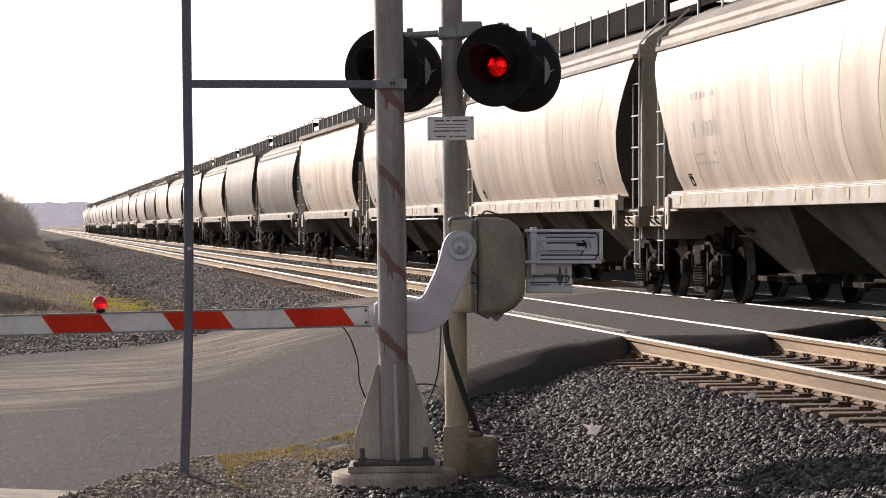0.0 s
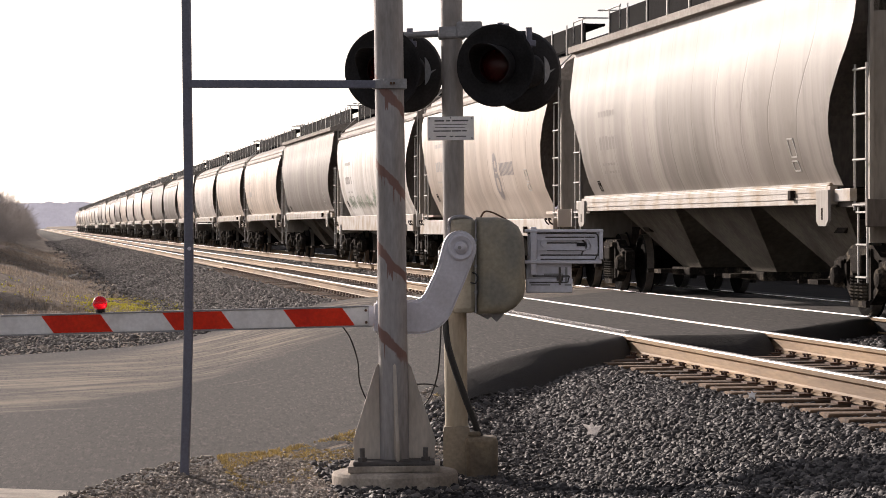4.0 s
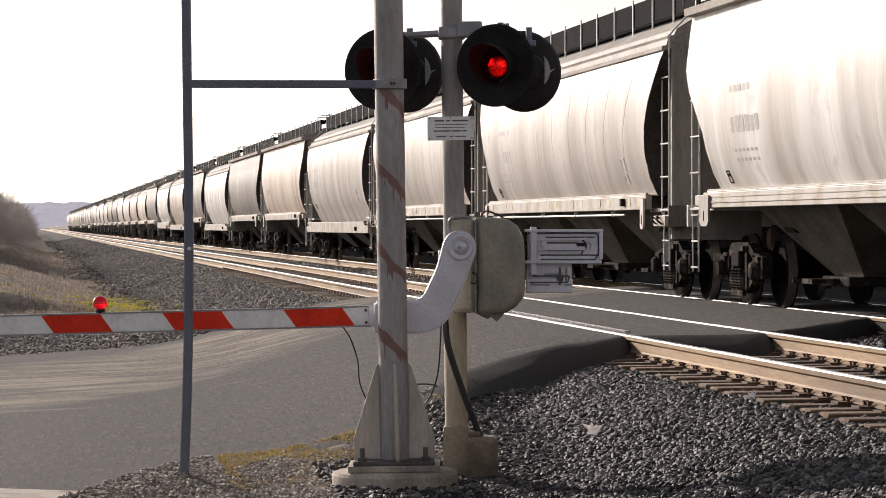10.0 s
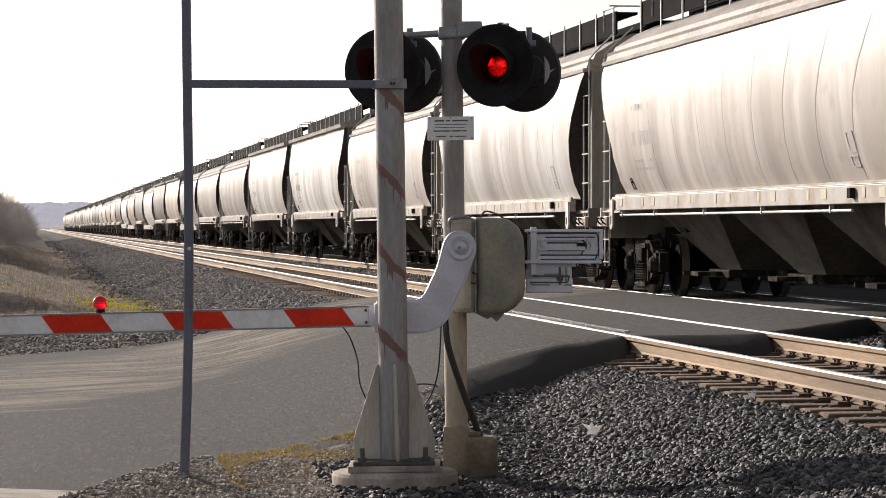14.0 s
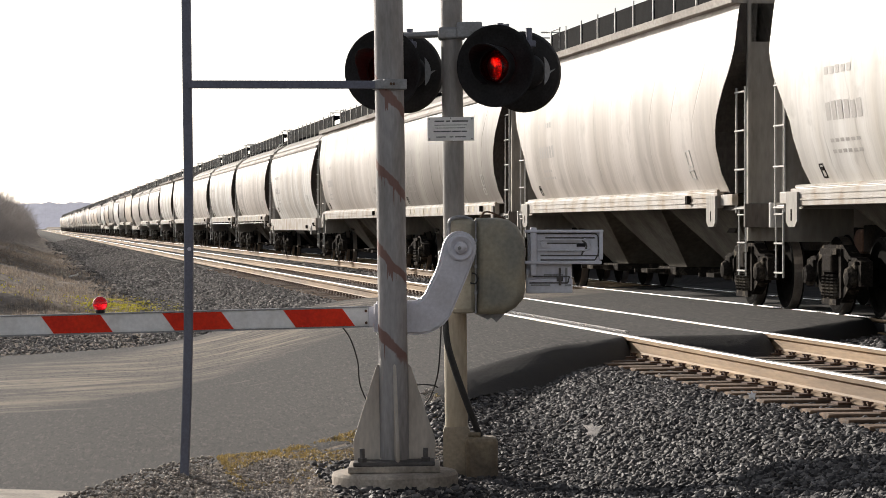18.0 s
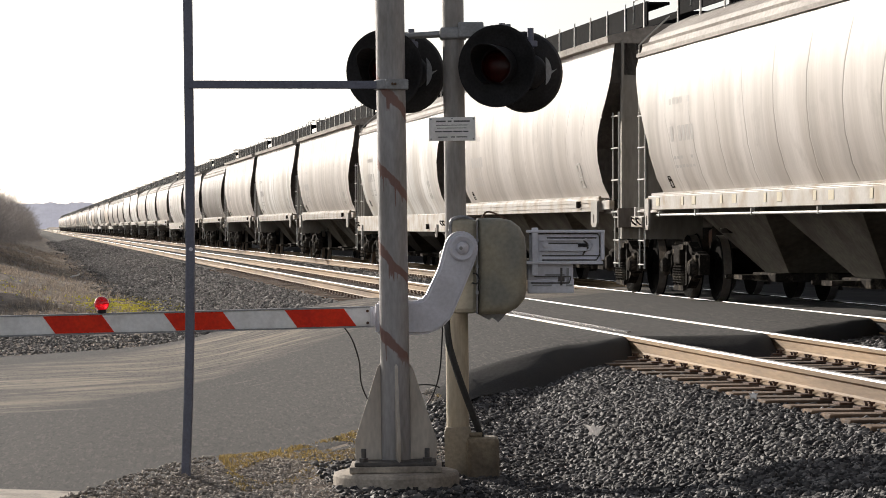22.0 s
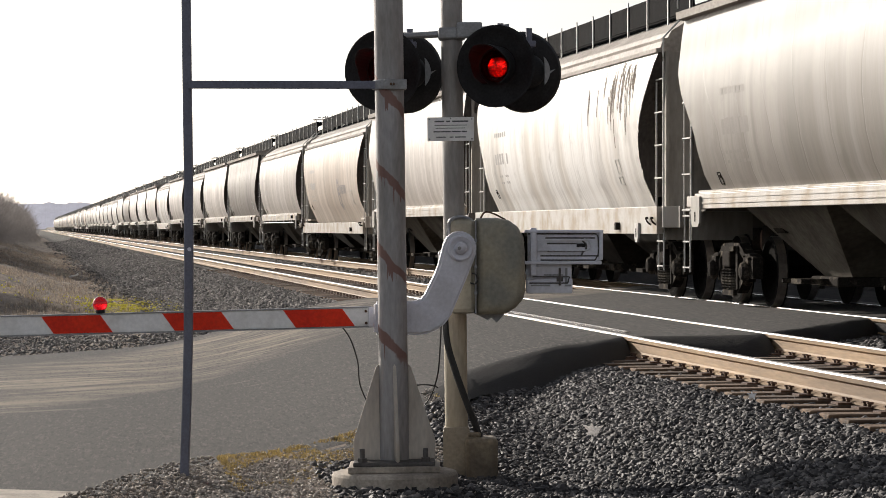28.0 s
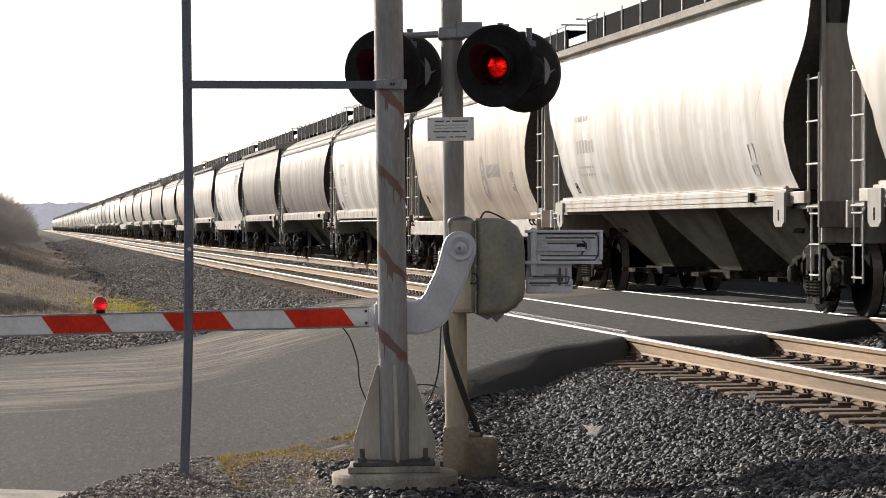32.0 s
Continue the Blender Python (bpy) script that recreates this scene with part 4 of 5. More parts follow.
        tube(bm, [(-0.97, e * 7.0, 4.2), (-0.97, e * 7.0, 4.54), (-0.97, e * 7.05, 4.56), (-0.97, e * 8.05, 4.56), (-0.95, e * 8.1, 4.56), (0.95, e * 8.1, 4.56), (0.97, e * 8.05, 4.56), (0.97, e * 8.05, 3.95)], 0.014, 6)
        part("end_rail", bm, GRAB, root)
    # brackets, placard frames and stencilled marks
    for w, h, y, z, slope, mat in ((0.24, 0.22, -5.45, 1.94, 0.28, GRAB), (0.24, 0.12, -5.45, 1.73, 0.38, GRAB), (0.15, 0.16, 6.2, 1.66, 0.42, DARKSTEEL)):
        bm = bmesh.new()
        for dy in (-w / 2, w / 2):
            box(bm, -0.003, 0.003, dy - 0.011, dy + 0.011, -h / 2, h / 2)
        for dz in (-h / 2, h / 2):
            box(bm, -0.003, 0.003, -w / 2, w / 2, dz - 0.009, dz + 0.009)
        if y > 0:
            box(bm, -0.012, 0.004, -0.07, 0.05, 0.01, 0.05)
        plate = part("placard_frame", bm, mat, root)
        plate.matrix_basis = Matrix.Translation((-skin(y, z, seed) - 0.003, y, z)) @ Matrix.Rotation(-slope, 4, "Y")
    rnd = random.Random(seed)
    bars = []
    for z, w, h in ((2.30, 0.17, 0.20), (1.98, 0.13, 0.04), (1.86, 0.13, 0.04), (2.75, 0.15, 0.09)):
        for i in range(6):
            if rnd.random() < 0.85:
                y = 5.5 - i * (w + 0.07)
                bars.append((y, z - h / 2, y, z + h / 2 * rnd.uniform(0.8, 1.1), w))
    mark("stencil_lettering", root, bars, DARK_STENCIL if paint == "grey" else STENCIL, "faded grey unreadable stencilled bars", seed)
    made = build_truck(root, -6.92, None)
    build_truck(root, 6.92, made)
    return root


KINDS = {}
LABELS = {"plain": "covered hopper wagon with smooth rounded sides", "ribbed": "covered hopper wagon with stepped roof edge",
          "deep": "covered hopper wagon with rounded sides and deep side sill",
          "sunk": "covered hopper wagon with rounded sides and low deep sill"}
TONES = {"pale": "pale grey", "grey": "weathered dark grey", "tan": "dusty tan", "white": "chalky white"}
# the wagons that pass the crossing, from the one before it at the start
ORDER = "rt pg dw lt pg lw pg pt lp rp rp pw pw rp rw rp dw pp rg pp pw pp dw pp rp pp pg rp lt pp dw pg rg rw lt pw pp pp".split()
AHEAD = "rt rp pt rg pg rt pp rp pt rg dp rt pp pg dw rp rt rp dp pt rp pg rt dp".split()
TRAVEL = [(0, 0.0), (1, 1.060), (2, 2.140), (3, 3.245), (6, 6.570), (7, 7.657), (8, 8.730), (9, 9.812), (10, 10.892), (11, 11.993), (12, 13.071), (13, 14.166), (14, 15.237),
          (17, 18.550), (18, 19.662), (19, 20.763), (20, 21.867), (21, 22.990), (22, 24.096), (23, 25.222), (24, 26.346), (25, 27.465), (28, 30.937), (29, 32.060), (30, 33.175), (31, 34.316), (32, 35.440)]
# slack in the couplings: how far each wagon stands from even spacing, in hundredths of a metre
SLACK = (20, 25, 30, 30, 10, 0, -15, -30, -25, -5, 15, 0, -35, -35, -20, -18, -20, -24, -8, -6, -26, -24, 2, 8, -12, -23, -18, 10, 12, -10, -28, -31, -12, 12, 40, 50, 40, 30)
STYLES = {"r": "ribbed", "p": "plain", "d": "deep", "l": "sunk"}
COLOURS = {"t": "tan", "g": "grey", "w": "white", "p": "pale"}
wagons = []


def build_train():
    for j in range(-len(AHEAD), len(ORDER)):
        code = ORDER[j] if j >= 0 else AHEAD[-j - 1]
        style, paint = STYLES[code[0]], COLOURS[code[1]]
        y = LENGTH * (2.270 - j - 0.5) + 0.01 * (SLACK[j] if j >= 0 else SLACK[0])
        at = pose(TRACKS[1], y, 0)
        if code not in KINDS:
            KINDS[code] = build_wagon(style, paint, TONES[paint] + " " + LABELS[style])
            KINDS[code].matrix_basis = at
            wagons.append((KINDS[code], y))
        else:
            wagons.append((copy_thing(KINDS[code], at), y))


build_train()
GREEN_PAINT = material("faded_green_spray", (0.34, 0.42, 0.31), 0.5, vary=0.12, scale=5, bump=0.03)
DARK_MARK = material("faded_dark_mark", (0.30, 0.272, 0.265), 0.5, vary=0.15, scale=6, bump=0.03)
BROWN_STAIN = material("brown_rust_run", (0.16, 0.11, 0.075), 0.85, vary=0.4, scale=6, second=(0.09, 0.06, 0.045))


def decorate():
    rnd = random.Random(21)

    def seed_of(j):
        style, paint = STYLES[ORDER[j][0]], COLOURS[ORDER[j][1]]
        return len(TONES[paint] + " " + LABELS[style]) + len(style)
    base = len(AHEAD)
    scrawl = []
    for i in range(44):
        y = 5.6 - i * 0.20 + rnd.uniform(-0.05, 0.05)
        if i % 9 < 7:
            z, tall = 1.54 + rnd.uniform(-0.02, 0.04), rnd.uniform(0.16, 0.42) * (1.4 if i > 26 else 0.9)
            scrawl.append((y, z, y + rnd.uniform(-0.05, 0.05), z + tall, rnd.uniform(0.025, 0.055)))
            turns = [(y + 0.09 * math.cos(k * 1.05 + i), z + tall * (0.5 + 0.45 * math.sin(k * 1.05 + i))) for k in range(rnd.randint(4, 6))]
            scrawl += [(*p, *q, rnd.uniform(0.02, 0.05)) for p, q in zip(turns, turns[1:])]
    mark("graffiti", wagons[base + 2][0], scrawl, GREEN_PAINT, "faded green spray paint scrawl", seed_of(2))
    for j in (3, 28, 34):
        strokes = []
        for k in range(26):
            a, b = k * math.tau / 26, (k + 1) * math.tau / 26
            for z, r in ((2.2, 0.17), (1.82, 0.24)):
                strokes.append((-2.25 + r * math.cos(a), z + r * 0.9 * math.sin(a), -2.25 + r * math.cos(b), z + r * 0.9 * math.sin(b), 0.15))
        for k in range(11):
            strokes.append((-2.75 - k * 0.14, 1.98, -2.75 - k * 0.14, 2.22, 0.085))
        mark("faded_emblem", wagons[base + j][0], strokes, DARK_MARK, "faded dark emblem and unreadable bars", seed_of(j))
    for j, n in ((30, 60),):
        runs = []
        for k in range(n):
            y = -6.9 + abs(rnd.gauss(0, 1.5))
            top = 3.5 - abs(rnd.gauss(0, 0.25))
            runs.append((y, top, y + 0.02, top - rnd.uniform(0.1, 0.7), rnd.uniform(0.012, 0.05)))
        runs = [r for r in runs if abs(r[0]) < 6.9]
        mark("rust_staining", wagons[base + j][0], runs, BROWN_STAIN, "brown rust runs", seed_of(j))


decorate()

# ---- the crossing signal: all in one frame that faces along the road ----
FACE = pose(0, 0, 0, 0, 0, TURN)
GATE_TURN = 12.0                   # degrees by which the gate stands turned from the road's line of sight


def stand(name, u, v, z, label, category, lean=0.0):
    """An Empty at the foot of a thing, turned to face along the road."""
    root = tagged(new(name), label, category)
    root.matrix_basis = FACE @ pose(u, v, z, 0, lean, 0)
    return root


def build_near_mast():
    root = stand("signal_mast", -0.2906, 17.3, -0.56, "grey metal mast with gusseted foot and rust red spiral stains", "mast", -0.80)
    bm = bmesh.new()
    lathe(bm, [(0.380, -0.12), (0.382, 0.086), (0.372, 0.104), (0.345, 0.112), (0.05, 0.114)], 40)
    part("footing", bm, CONCRETE, root, "round weathered concrete footing")
    bm = bmesh.new()
    box(bm, -0.275, 0.275, -0.25, 0.25, 0.114, 0.152, 0.006)
    part("base_pad", bm, CONCRETE, root)
    bm = bmesh.new()
    box(bm, -0.245, 0.245, -0.23, 0.23, 0.152, 0.178, 0.006)
    part("base_plate", bm, DARKPLATE, root)
    bm = bmesh.new()
    rod(bm, (0, 0, 0.14), (0, 0, 5.2), 0.088, 32)
    part("pipe", bm, STAINED, root, smooth=False)
    for k in range(4):
        bm = bmesh.new()
        slab(bm, [(0.085, 0.176), (0.245, 0.176), (0.25, 0.29), (0.105, 0.74), (0.085, 0.76)], "y", -0.009, 0.009)
        bmesh.ops.bevel(bm, geom=bm.edges[:], offset=0.005, segments=2, affect="EDGES")
        bmesh.ops.rotate(bm, verts=bm.verts, matrix=Matrix.Rotation(k * math.pi / 2 + radians(GATE_TURN * 0.5), 3, "Z"))
        part("gusset", bm, GUSSET, root)
    for sx in (-1, 1):
        for sy in (-1, 1):
            bm = bmesh.new()
            rod(bm, (sx * 0.19, sy * 0.19, 0.10), (sx * 0.19, sy * 0.19, 0.258), 0.016, 10)
            rod(bm, (sx * 0.19, sy * 0.19, 0.177), (sx * 0.19, sy * 0.19, 0.202), 0.03, 6)
            part("anchor_bolt", bm, DARKPLATE, root)


def build_guard_frame():
    root = stand("guard_post", -1.5625, 17.3, -0.56, "slim blue grey steel post with a crossbar clamped to the mast", "post", 0.12)
    bm = bmesh.new()
    bend = ((-0.1, -0.003), (0.15, -0.002), (0.5, 0.010), (0.9, 0.019), (1.4, 0.021), (1.95, 0.018), (2.45, 0.010), (2.95, 0.003), (5.2, 0.0))
    rings = [[bm.verts.new((dx + x, y, z)) for x, y in ((-0.027, -0.021), (-0.021, -0.027), (0.021, -0.027), (0.027, -0.021), (0.027, 0.021), (0.021, 0.027), (-0.021, 0.027), (-0.027, 0.021))] for z, dx in bend]
    for r0, r1 in zip(rings, rings[1:]):
        for k in range(8):
            bm.faces.new((r0[k], r0[(k + 1) % 8], r1[(k + 1) % 8], r1[k]))
    bm.faces.new(list(reversed(rings[0]))), bm.faces.new(rings[-1])
    part("post", bm, BLUESTEEL, root, "slightly bent square post")
    bm = bmesh.new()
    box(bm, 0.02, 1.235, -0.055, -0.028, 2.42, 2.468, 0.004)
    part("crossbar", bm, BLUESTEEL, root)
    bm = bmesh.new()
    lathe(bm, [(0.096, 2.415), (0.102, 2.42), (0.102, 2.47), (0.096, 2.475)], 28, "z", (1.232, 0, 0))
    box(bm, 1.20, 1.34, -0.115, -0.095, 2.415, 2.475, 0.004)
    part("clamp", bm, GALV, root)
    for x in (1.245, 1.262):
        bm = bmesh.new()
        rod(bm, (x, -0.135, 2.447), (x, -0.09, 2.447), 0.008, 8)
        part("bolt", bm, IRON, root)
    for z in (1.45,):
        bm = bmesh.new()
        rod(bm, (0.027, -0.040, z), (0.027, -0.02, z), 0.012, 10)
        part("bolt", bm, SILVER, root)


def build_lamp(root, u, v, z, facing, name, flash):
    """A flashing light: black round background, hood, lens, housing. facing -1: towards the camera's side."""
    lamp = new(name)
    lamp.parent = root
    lamp.matrix_basis = pose(u, v, z, 0, 0, -20 if facing < 0 else 200)
    bm = bmesh.new()
    lathe(bm, [(0.094, 0.012), (0.14, 0.012), (0.225, -0.004), (0.252, -0.022), (0.256, -0.018), (0.228, 0.004), (0.14, 0.020), (0.094, 0.020)], 48, "y", ends=False)
    part("background", bm, BLACK, lamp, "round black background disc", smooth=True)
    bm = bmesh.new()
    n = 28
    rows = []
    for k in range(n + 1):
        a = radians(-62 + 304 * k / n)
        c, s = math.cos(a), math.sin(a)
        deep = 0.13 + 0.17 * max(0.0, s)
        rows.append([bm.verts.new((r * c, d, r * s)) for r, d in ((0.122, 0.0), (0.128, -deep), (0.122, -deep), (0.116, 0.0))])
    for r0, r1 in zip(rows, rows[1:]):
        for k in range(4):
            bm.faces.new((r0[k], r0[(k + 1) % 4], r1[(k + 1) % 4], r1[k]))
    bmesh.ops.recalc_face_normals(bm, faces=bm.faces)
    part("hood", bm, BLACK, lamp)
    bm = bmesh.new()
    lathe(bm, [(0.100, -0.016), (0.100, -0.020), (0.076, -0.032), (0.04, -0.041), (0.01, -0.043)], 32, "y")
    part("lens", bm, LENS, lamp, "dark red ribbed lens", smooth=True)
    bm = bmesh.new()
    lathe(bm, [(0.10, 0.018), (0.112, 0.022), (0.112, 0.05), (0.105, 0.09), (0.075, 0.125), (0.02, 0.13)], 28, "y")
    # black stands for the shade on the housing
    part("housing", bm, BLACK, lamp, "lamp housing, black for its shaded back", smooth=True)
    if facing > 0:
        # a pale crescent added for the light on the housing's edge, with its hinge lug
        bm = bmesh.new()
        arc = [radians(a) for a in range(132, 229, 8)]
        rim = [(0.118 * math.cos(a), 0.118 * math.sin(a)) for a in arc]
        rim.insert(7, (-0.155, 0.012))
        inner = [(0.117 * math.cos(a) + 0.036 * math.sin((a - arc[0]) / (arc[-1] - arc[0]) * math.pi), 0.117 * math.sin(a)) for a in reversed(arc[1:-1])]
        slab(bm, rim + inner, "y", 0.126, 0.134)
        part("lit_rim", bm, GALV, lamp, "pale grey crescent for the housing's lit edge")
    bm = bmesh.new()
    rod(bm, (0, 0.08, 0.14), (0, 0.08, 0.27), 0.02, 10)
    box(bm, -0.035, 0.035, 0.045, 0.115, 0.15, 0.19, 0.006)
    part("stem", bm, BLUESTEEL, lamp)
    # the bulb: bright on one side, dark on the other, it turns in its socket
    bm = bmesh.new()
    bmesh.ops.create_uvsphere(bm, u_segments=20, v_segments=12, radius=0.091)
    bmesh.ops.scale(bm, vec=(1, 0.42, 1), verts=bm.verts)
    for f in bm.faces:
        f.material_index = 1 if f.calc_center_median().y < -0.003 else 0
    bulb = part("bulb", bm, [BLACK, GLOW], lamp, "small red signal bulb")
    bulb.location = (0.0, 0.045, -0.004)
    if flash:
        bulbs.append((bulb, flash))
    return lamp


bulbs = []


def build_signal():
    root = stand("flashing_light_signal", 0.0885, 17.9, -0.56, "grey crossing signal mast with black flashing lights and sign", "crossing signal", -0.70)
    bm = bmesh.new()
    rod(bm, (0, 0, 0.33), (0, 0, 5.2), 0.067, 28)
    part("pipe", bm, PIPE, root)
    # added sleeve that carries the sunlit tan of the lower pipe
    bm = bmesh.new()
    lathe(bm, [(0.0685, 0.33), (0.0715, 0.335), (0.0715, 1.06), (0.0685, 1.065)], 28, ends=False)
    part("sunlit_lower_sleeve", bm, SLEEVE, root, "added sleeve, tan for sunlight on the lower mast")
    bm = bmesh.new()
    slab(bm, [(-0.085, -0.1), (-0.085, 0.30), (-0.075, 0.335), (0.075, 0.335), (0.085, 0.30), (0.085, -0.1)], "y", -0.09, 0.09)
    box(bm, -0.012, 0.0, -0.094, -0.088, 0.0, 0.31)
    part("foot", bm, TANPAINT, root)
    bm = bmesh.new()
    box(bm, 0.05, 0.255, -0.17, 0.05, -0.09, 0.275, 0.03)
    box(bm, 0.07, 0.15, -0.12, 0.0, 0.275, 0.305, 0.01)
    part("junction_box", bm, BROWNBOX, root, "small dull metal junction box on the foot")
    bm = bmesh.new()
    rod(bm, (-0.30, -0.02, 2.78), (0.10, -0.02, 2.80), 0.021, 14)
    rod(bm, (0.02, -0.02, 2.80), (0.36, -0.02, 2.83), 0.021, 14)
    part("crossarm", bm, GALV, root)
    bm = bmesh.new()
    box(bm, -0.085, 0.085, -0.085, 0.085, 2.755, 2.83, 0.015)
    box(bm, 0.03, 0.19, -0.10, -0.03, 2.76, 2.86, 0.012)
    rod(bm, (0.13, -0.115, 2.81), (0.13, -0.09, 2.81), 0.014, 8)
    part("arm_bracket", bm, GALV, root)
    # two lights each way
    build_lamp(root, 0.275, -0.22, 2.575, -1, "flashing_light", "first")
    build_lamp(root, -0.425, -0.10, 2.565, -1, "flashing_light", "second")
    build_lamp(root, 0.457, 0.10, 2.555, 1, "rear_light", "")
    build_lamp(root, -0.290, 0.12, 2.56, 1, "rear_light", "")
    # notice plate with unreadable lines
    plate = new("notice_plate")
    plate.parent = root
    plate.matrix_basis = pose(-0.014, -0.085, 2.195)
    bm = bmesh.new()
    box(bm, -0.145, 0.145, -0.003, 0.003, -0.074, 0.074, 0.002)
    part("sheet", bm, WHITE, plate, "white metal sheet")
    bm = bmesh.new()
    for z, runs, h in ((0.048, ((-0.07, 0.03), (-0.015, 0.012), (0.06, 0.05)), 0.014), (0.024, ((-0.045, 0.055), (0.055, 0.045)), 0.006), (0.006, ((-0.05, 0.045), (0.04, 0.05)), 0.006),
                       (-0.016, ((-0.085, 0.022), (-0.03, 0.03), (0.035, 0.028), (0.085, 0.016)), 0.012), (-0.05, ((-0.06, 0.03), (0.005, 0.012), (0.06, 0.034)), 0.010)):
        for x, w in runs:
            box(bm, x - w, x + w, -0.0045, -0.0035, z - h / 3, z + h / 3)
    part("print", bm, INK, plate)
    for x, z in ((-0.132, 0.062), (0.132, 0.062), (-0.132, -0.062), (0.132, -0.062), (0.0, 0.066)):
        bm = bmesh.new()
        rod(bm, (x, -0.008, z), (x, 0, z), 0.005, 8)
        part("screw", bm, GALV, plate)
    # flexible conduit from the gate machine to the junction box
    bm = bmesh.new()
    tube(bm, [(-0.065, -0.16, 1.02), (-0.05, -0.17, 0.86), (0.0, -0.16, 0.68), (0.07, -0.13, 0.48), (0.135, -0.08, 0.30), (0.15, -0.06, 0.25)], 0.021, 10)
    part("conduit", bm, RUBBER, root, "black flexible conduit")


def build_gate():
    root = stand("crossing_gate", 0.0885, 17.9, -0.56, "lowered red and white crossing gate with its grey machine", "crossing gate")
    # machine housing
    bm = bmesh.new()
    rim = [(0.116, 1.045), (0.116, 1.640), (0.25, 1.640), (0.32, 1.625), (0.375, 1.585), (0.408, 1.52), (0.418, 1.42), (0.420, 1.20), (0.408, 1.14), (0.36, 1.085), (0.30, 1.05), (0.25, 1.045)]
    rings = []
    for y, shrink in ((0.28, 0.0), (-0.24, 0.0), (-0.275, 0.008), (-0.295, 0.026), (-0.302, 0.05), (-0.304, 0.07)):
        rings.append([bm.verts.new((max(0.116 + 0.3 * shrink, 0.27 + (x - 0.27) * (1 - shrink / 0.15)), y, 1.34 + (z - 1.34) * (1 - shrink / 0.30))) for x, z in rim])
    for r0, r1 in zip(rings, rings[1:]):
        for k in range(len(rim)):
            bm.faces.new((r0[k], r1[k], r1[(k + 1) % len(rim)], r0[(k + 1) % len(rim)]))
    bm.faces.new(rings[-1]), bm.faces.new(list(reversed(rings[0])))
    bmesh.ops.recalc_face_normals(bm, faces=bm.faces)
    part("machine_cover", bm, BOXGREY, root, "olive grey cast machine cover", smooth=True)
    bm = bmesh.new()
    box(bm, -0.048, 0.116, -0.27, 0.26, 1.05, 1.632, 0.03)
    part("machine_case", bm, LIT_CASE, root, "grey machine case, tinted tan for sunlight")
    bm = bmesh.new()
    box(bm, 0.108, 0.118, -0.305, 0.285, 1.05, 1.63, 0.004)
    part("cover_flange", bm, GALV, root)
    bm = bmesh.new()
    slab(bm, [(0.10, 1.05), (0.30, 1.05), (0.27, 1.015), (0.245, 0.99), (0.21, 1.02), (0.19, 1.005), (0.16, 1.02)], "y", -0.12, 0.10)
    part("drain_spout", bm, GALV, root)
    bm = bmesh.new()
    tube(bm, [(0.14, -0.1, 1.63), (0.17, -0.12, 1.675), (0.22, -0.12, 1.67), (0.30, -0.1, 1.63)], 0.006, 6)
    part("lifting_wire", bm, IRON, root)
    bm = bmesh.new()
    tube(bm, [(-0.050, -0.24, 1.50), (-0.052, -0.25, 1.60), (-0.03, -0.25, 1.635), (0.03, -0.24, 1.645), (0.09, -0.22, 1.625)], 0.012, 8)
    part("lifting_eye", bm, GALV, root, "bent grey lifting eye on the case")
    bm = bmesh.new()
    tube(bm, [(0.09, -0.30, 1.30), (0.115, -0.31, 1.29), (0.125, -0.31, 1.26), (0.11, -0.31, 1.235), (0.08, -0.30, 1.24)], 0.005, 6)
    part("seal_wire", bm, RUBBER, root)
    for z in (1.18, 1.34, 1.50):
        bm = bmesh.new()
        rod(bm, (0.113, -0.325, z), (0.113, -0.30, z), 0.012, 6)
        part("flange_bolt", bm, GALV, root)
    bm = bmesh.new()
    box(bm, -0.12, 0.12, -0.24, 0.10, 1.30, 1.44, 0.02)
    part("mast_bracket", bm, GALV, root)
    # crank: a cast arm from the shaft down to the gate arm
    bm = bmesh.new()
    cx, cz = 0.012, 1.455
    outline = [(cx + 0.105 * math.cos(radians(a)), cz + 0.105 * math.sin(radians(a))) for a in range(-10, 171, 12)]
    outline += [(-0.13, 1.33), (-0.215, 1.155), (-0.245, 1.135), (-0.52, 1.130), (-0.52, 0.93), (-0.24, 0.925), (-0.17, 0.935), (-0.10, 0.975), (-0.05, 1.03), (0.02, 1.19), (0.075, 1.32), (0.108, 1.40)]
    slab(bm, outline, "y", -0.40, -0.34)
    bmesh.ops.bevel(bm, geom=bm.edges[:], offset=0.016, segments=3, affect="EDGES")
    swing = Matrix.Translation((cx, -0.37, 0)) @ Matrix.Rotation(radians(GATE_TURN), 4, "Z") @ Matrix.Translation((-cx, 0.37, 0))
    bmesh.ops.transform(bm, matrix=swing, verts=bm.verts)
    part("crank_arm", bm, SILVER, root, "silver painted cast crank arm")
    bm = bmesh.new()
    lathe(bm, [(0.080, -0.40), (0.080, -0.414), (0.070, -0.420), (0.048, -0.412), (0.044, -0.405), (0.036, -0.405), (0.034, -0.428), (0.026, -0.436), (0.012, -0.44)], 32, "y", (cx, 0, cz))
    bmesh.ops.transform(bm, matrix=swing, verts=bm.verts)
    part("shaft_cap", bm, SILVER, root)
    bm = bmesh.new()
    rod(bm, (cx, -0.452, cz), (cx, 0.42, cz), 0.011, 12)
    part("shaft", bm, GALV, root)
    # counterweights
    weights = new("counterweight")
    weights.parent = root
    bm = bmesh.new()
    slab(bm, [(0.44, 1.35), (0.865, 1.36), (0.90, 1.375), (0.905, 1.41), (0.905, 1.53), (0.895, 1.555), (0.75, 1.565), (0.44, 1.565)], "y", -0.06, 0.0)
    bmesh.ops.bevel(bm, geom=bm.edges[:], offset=0.006, segments=1, affect="EDGES")
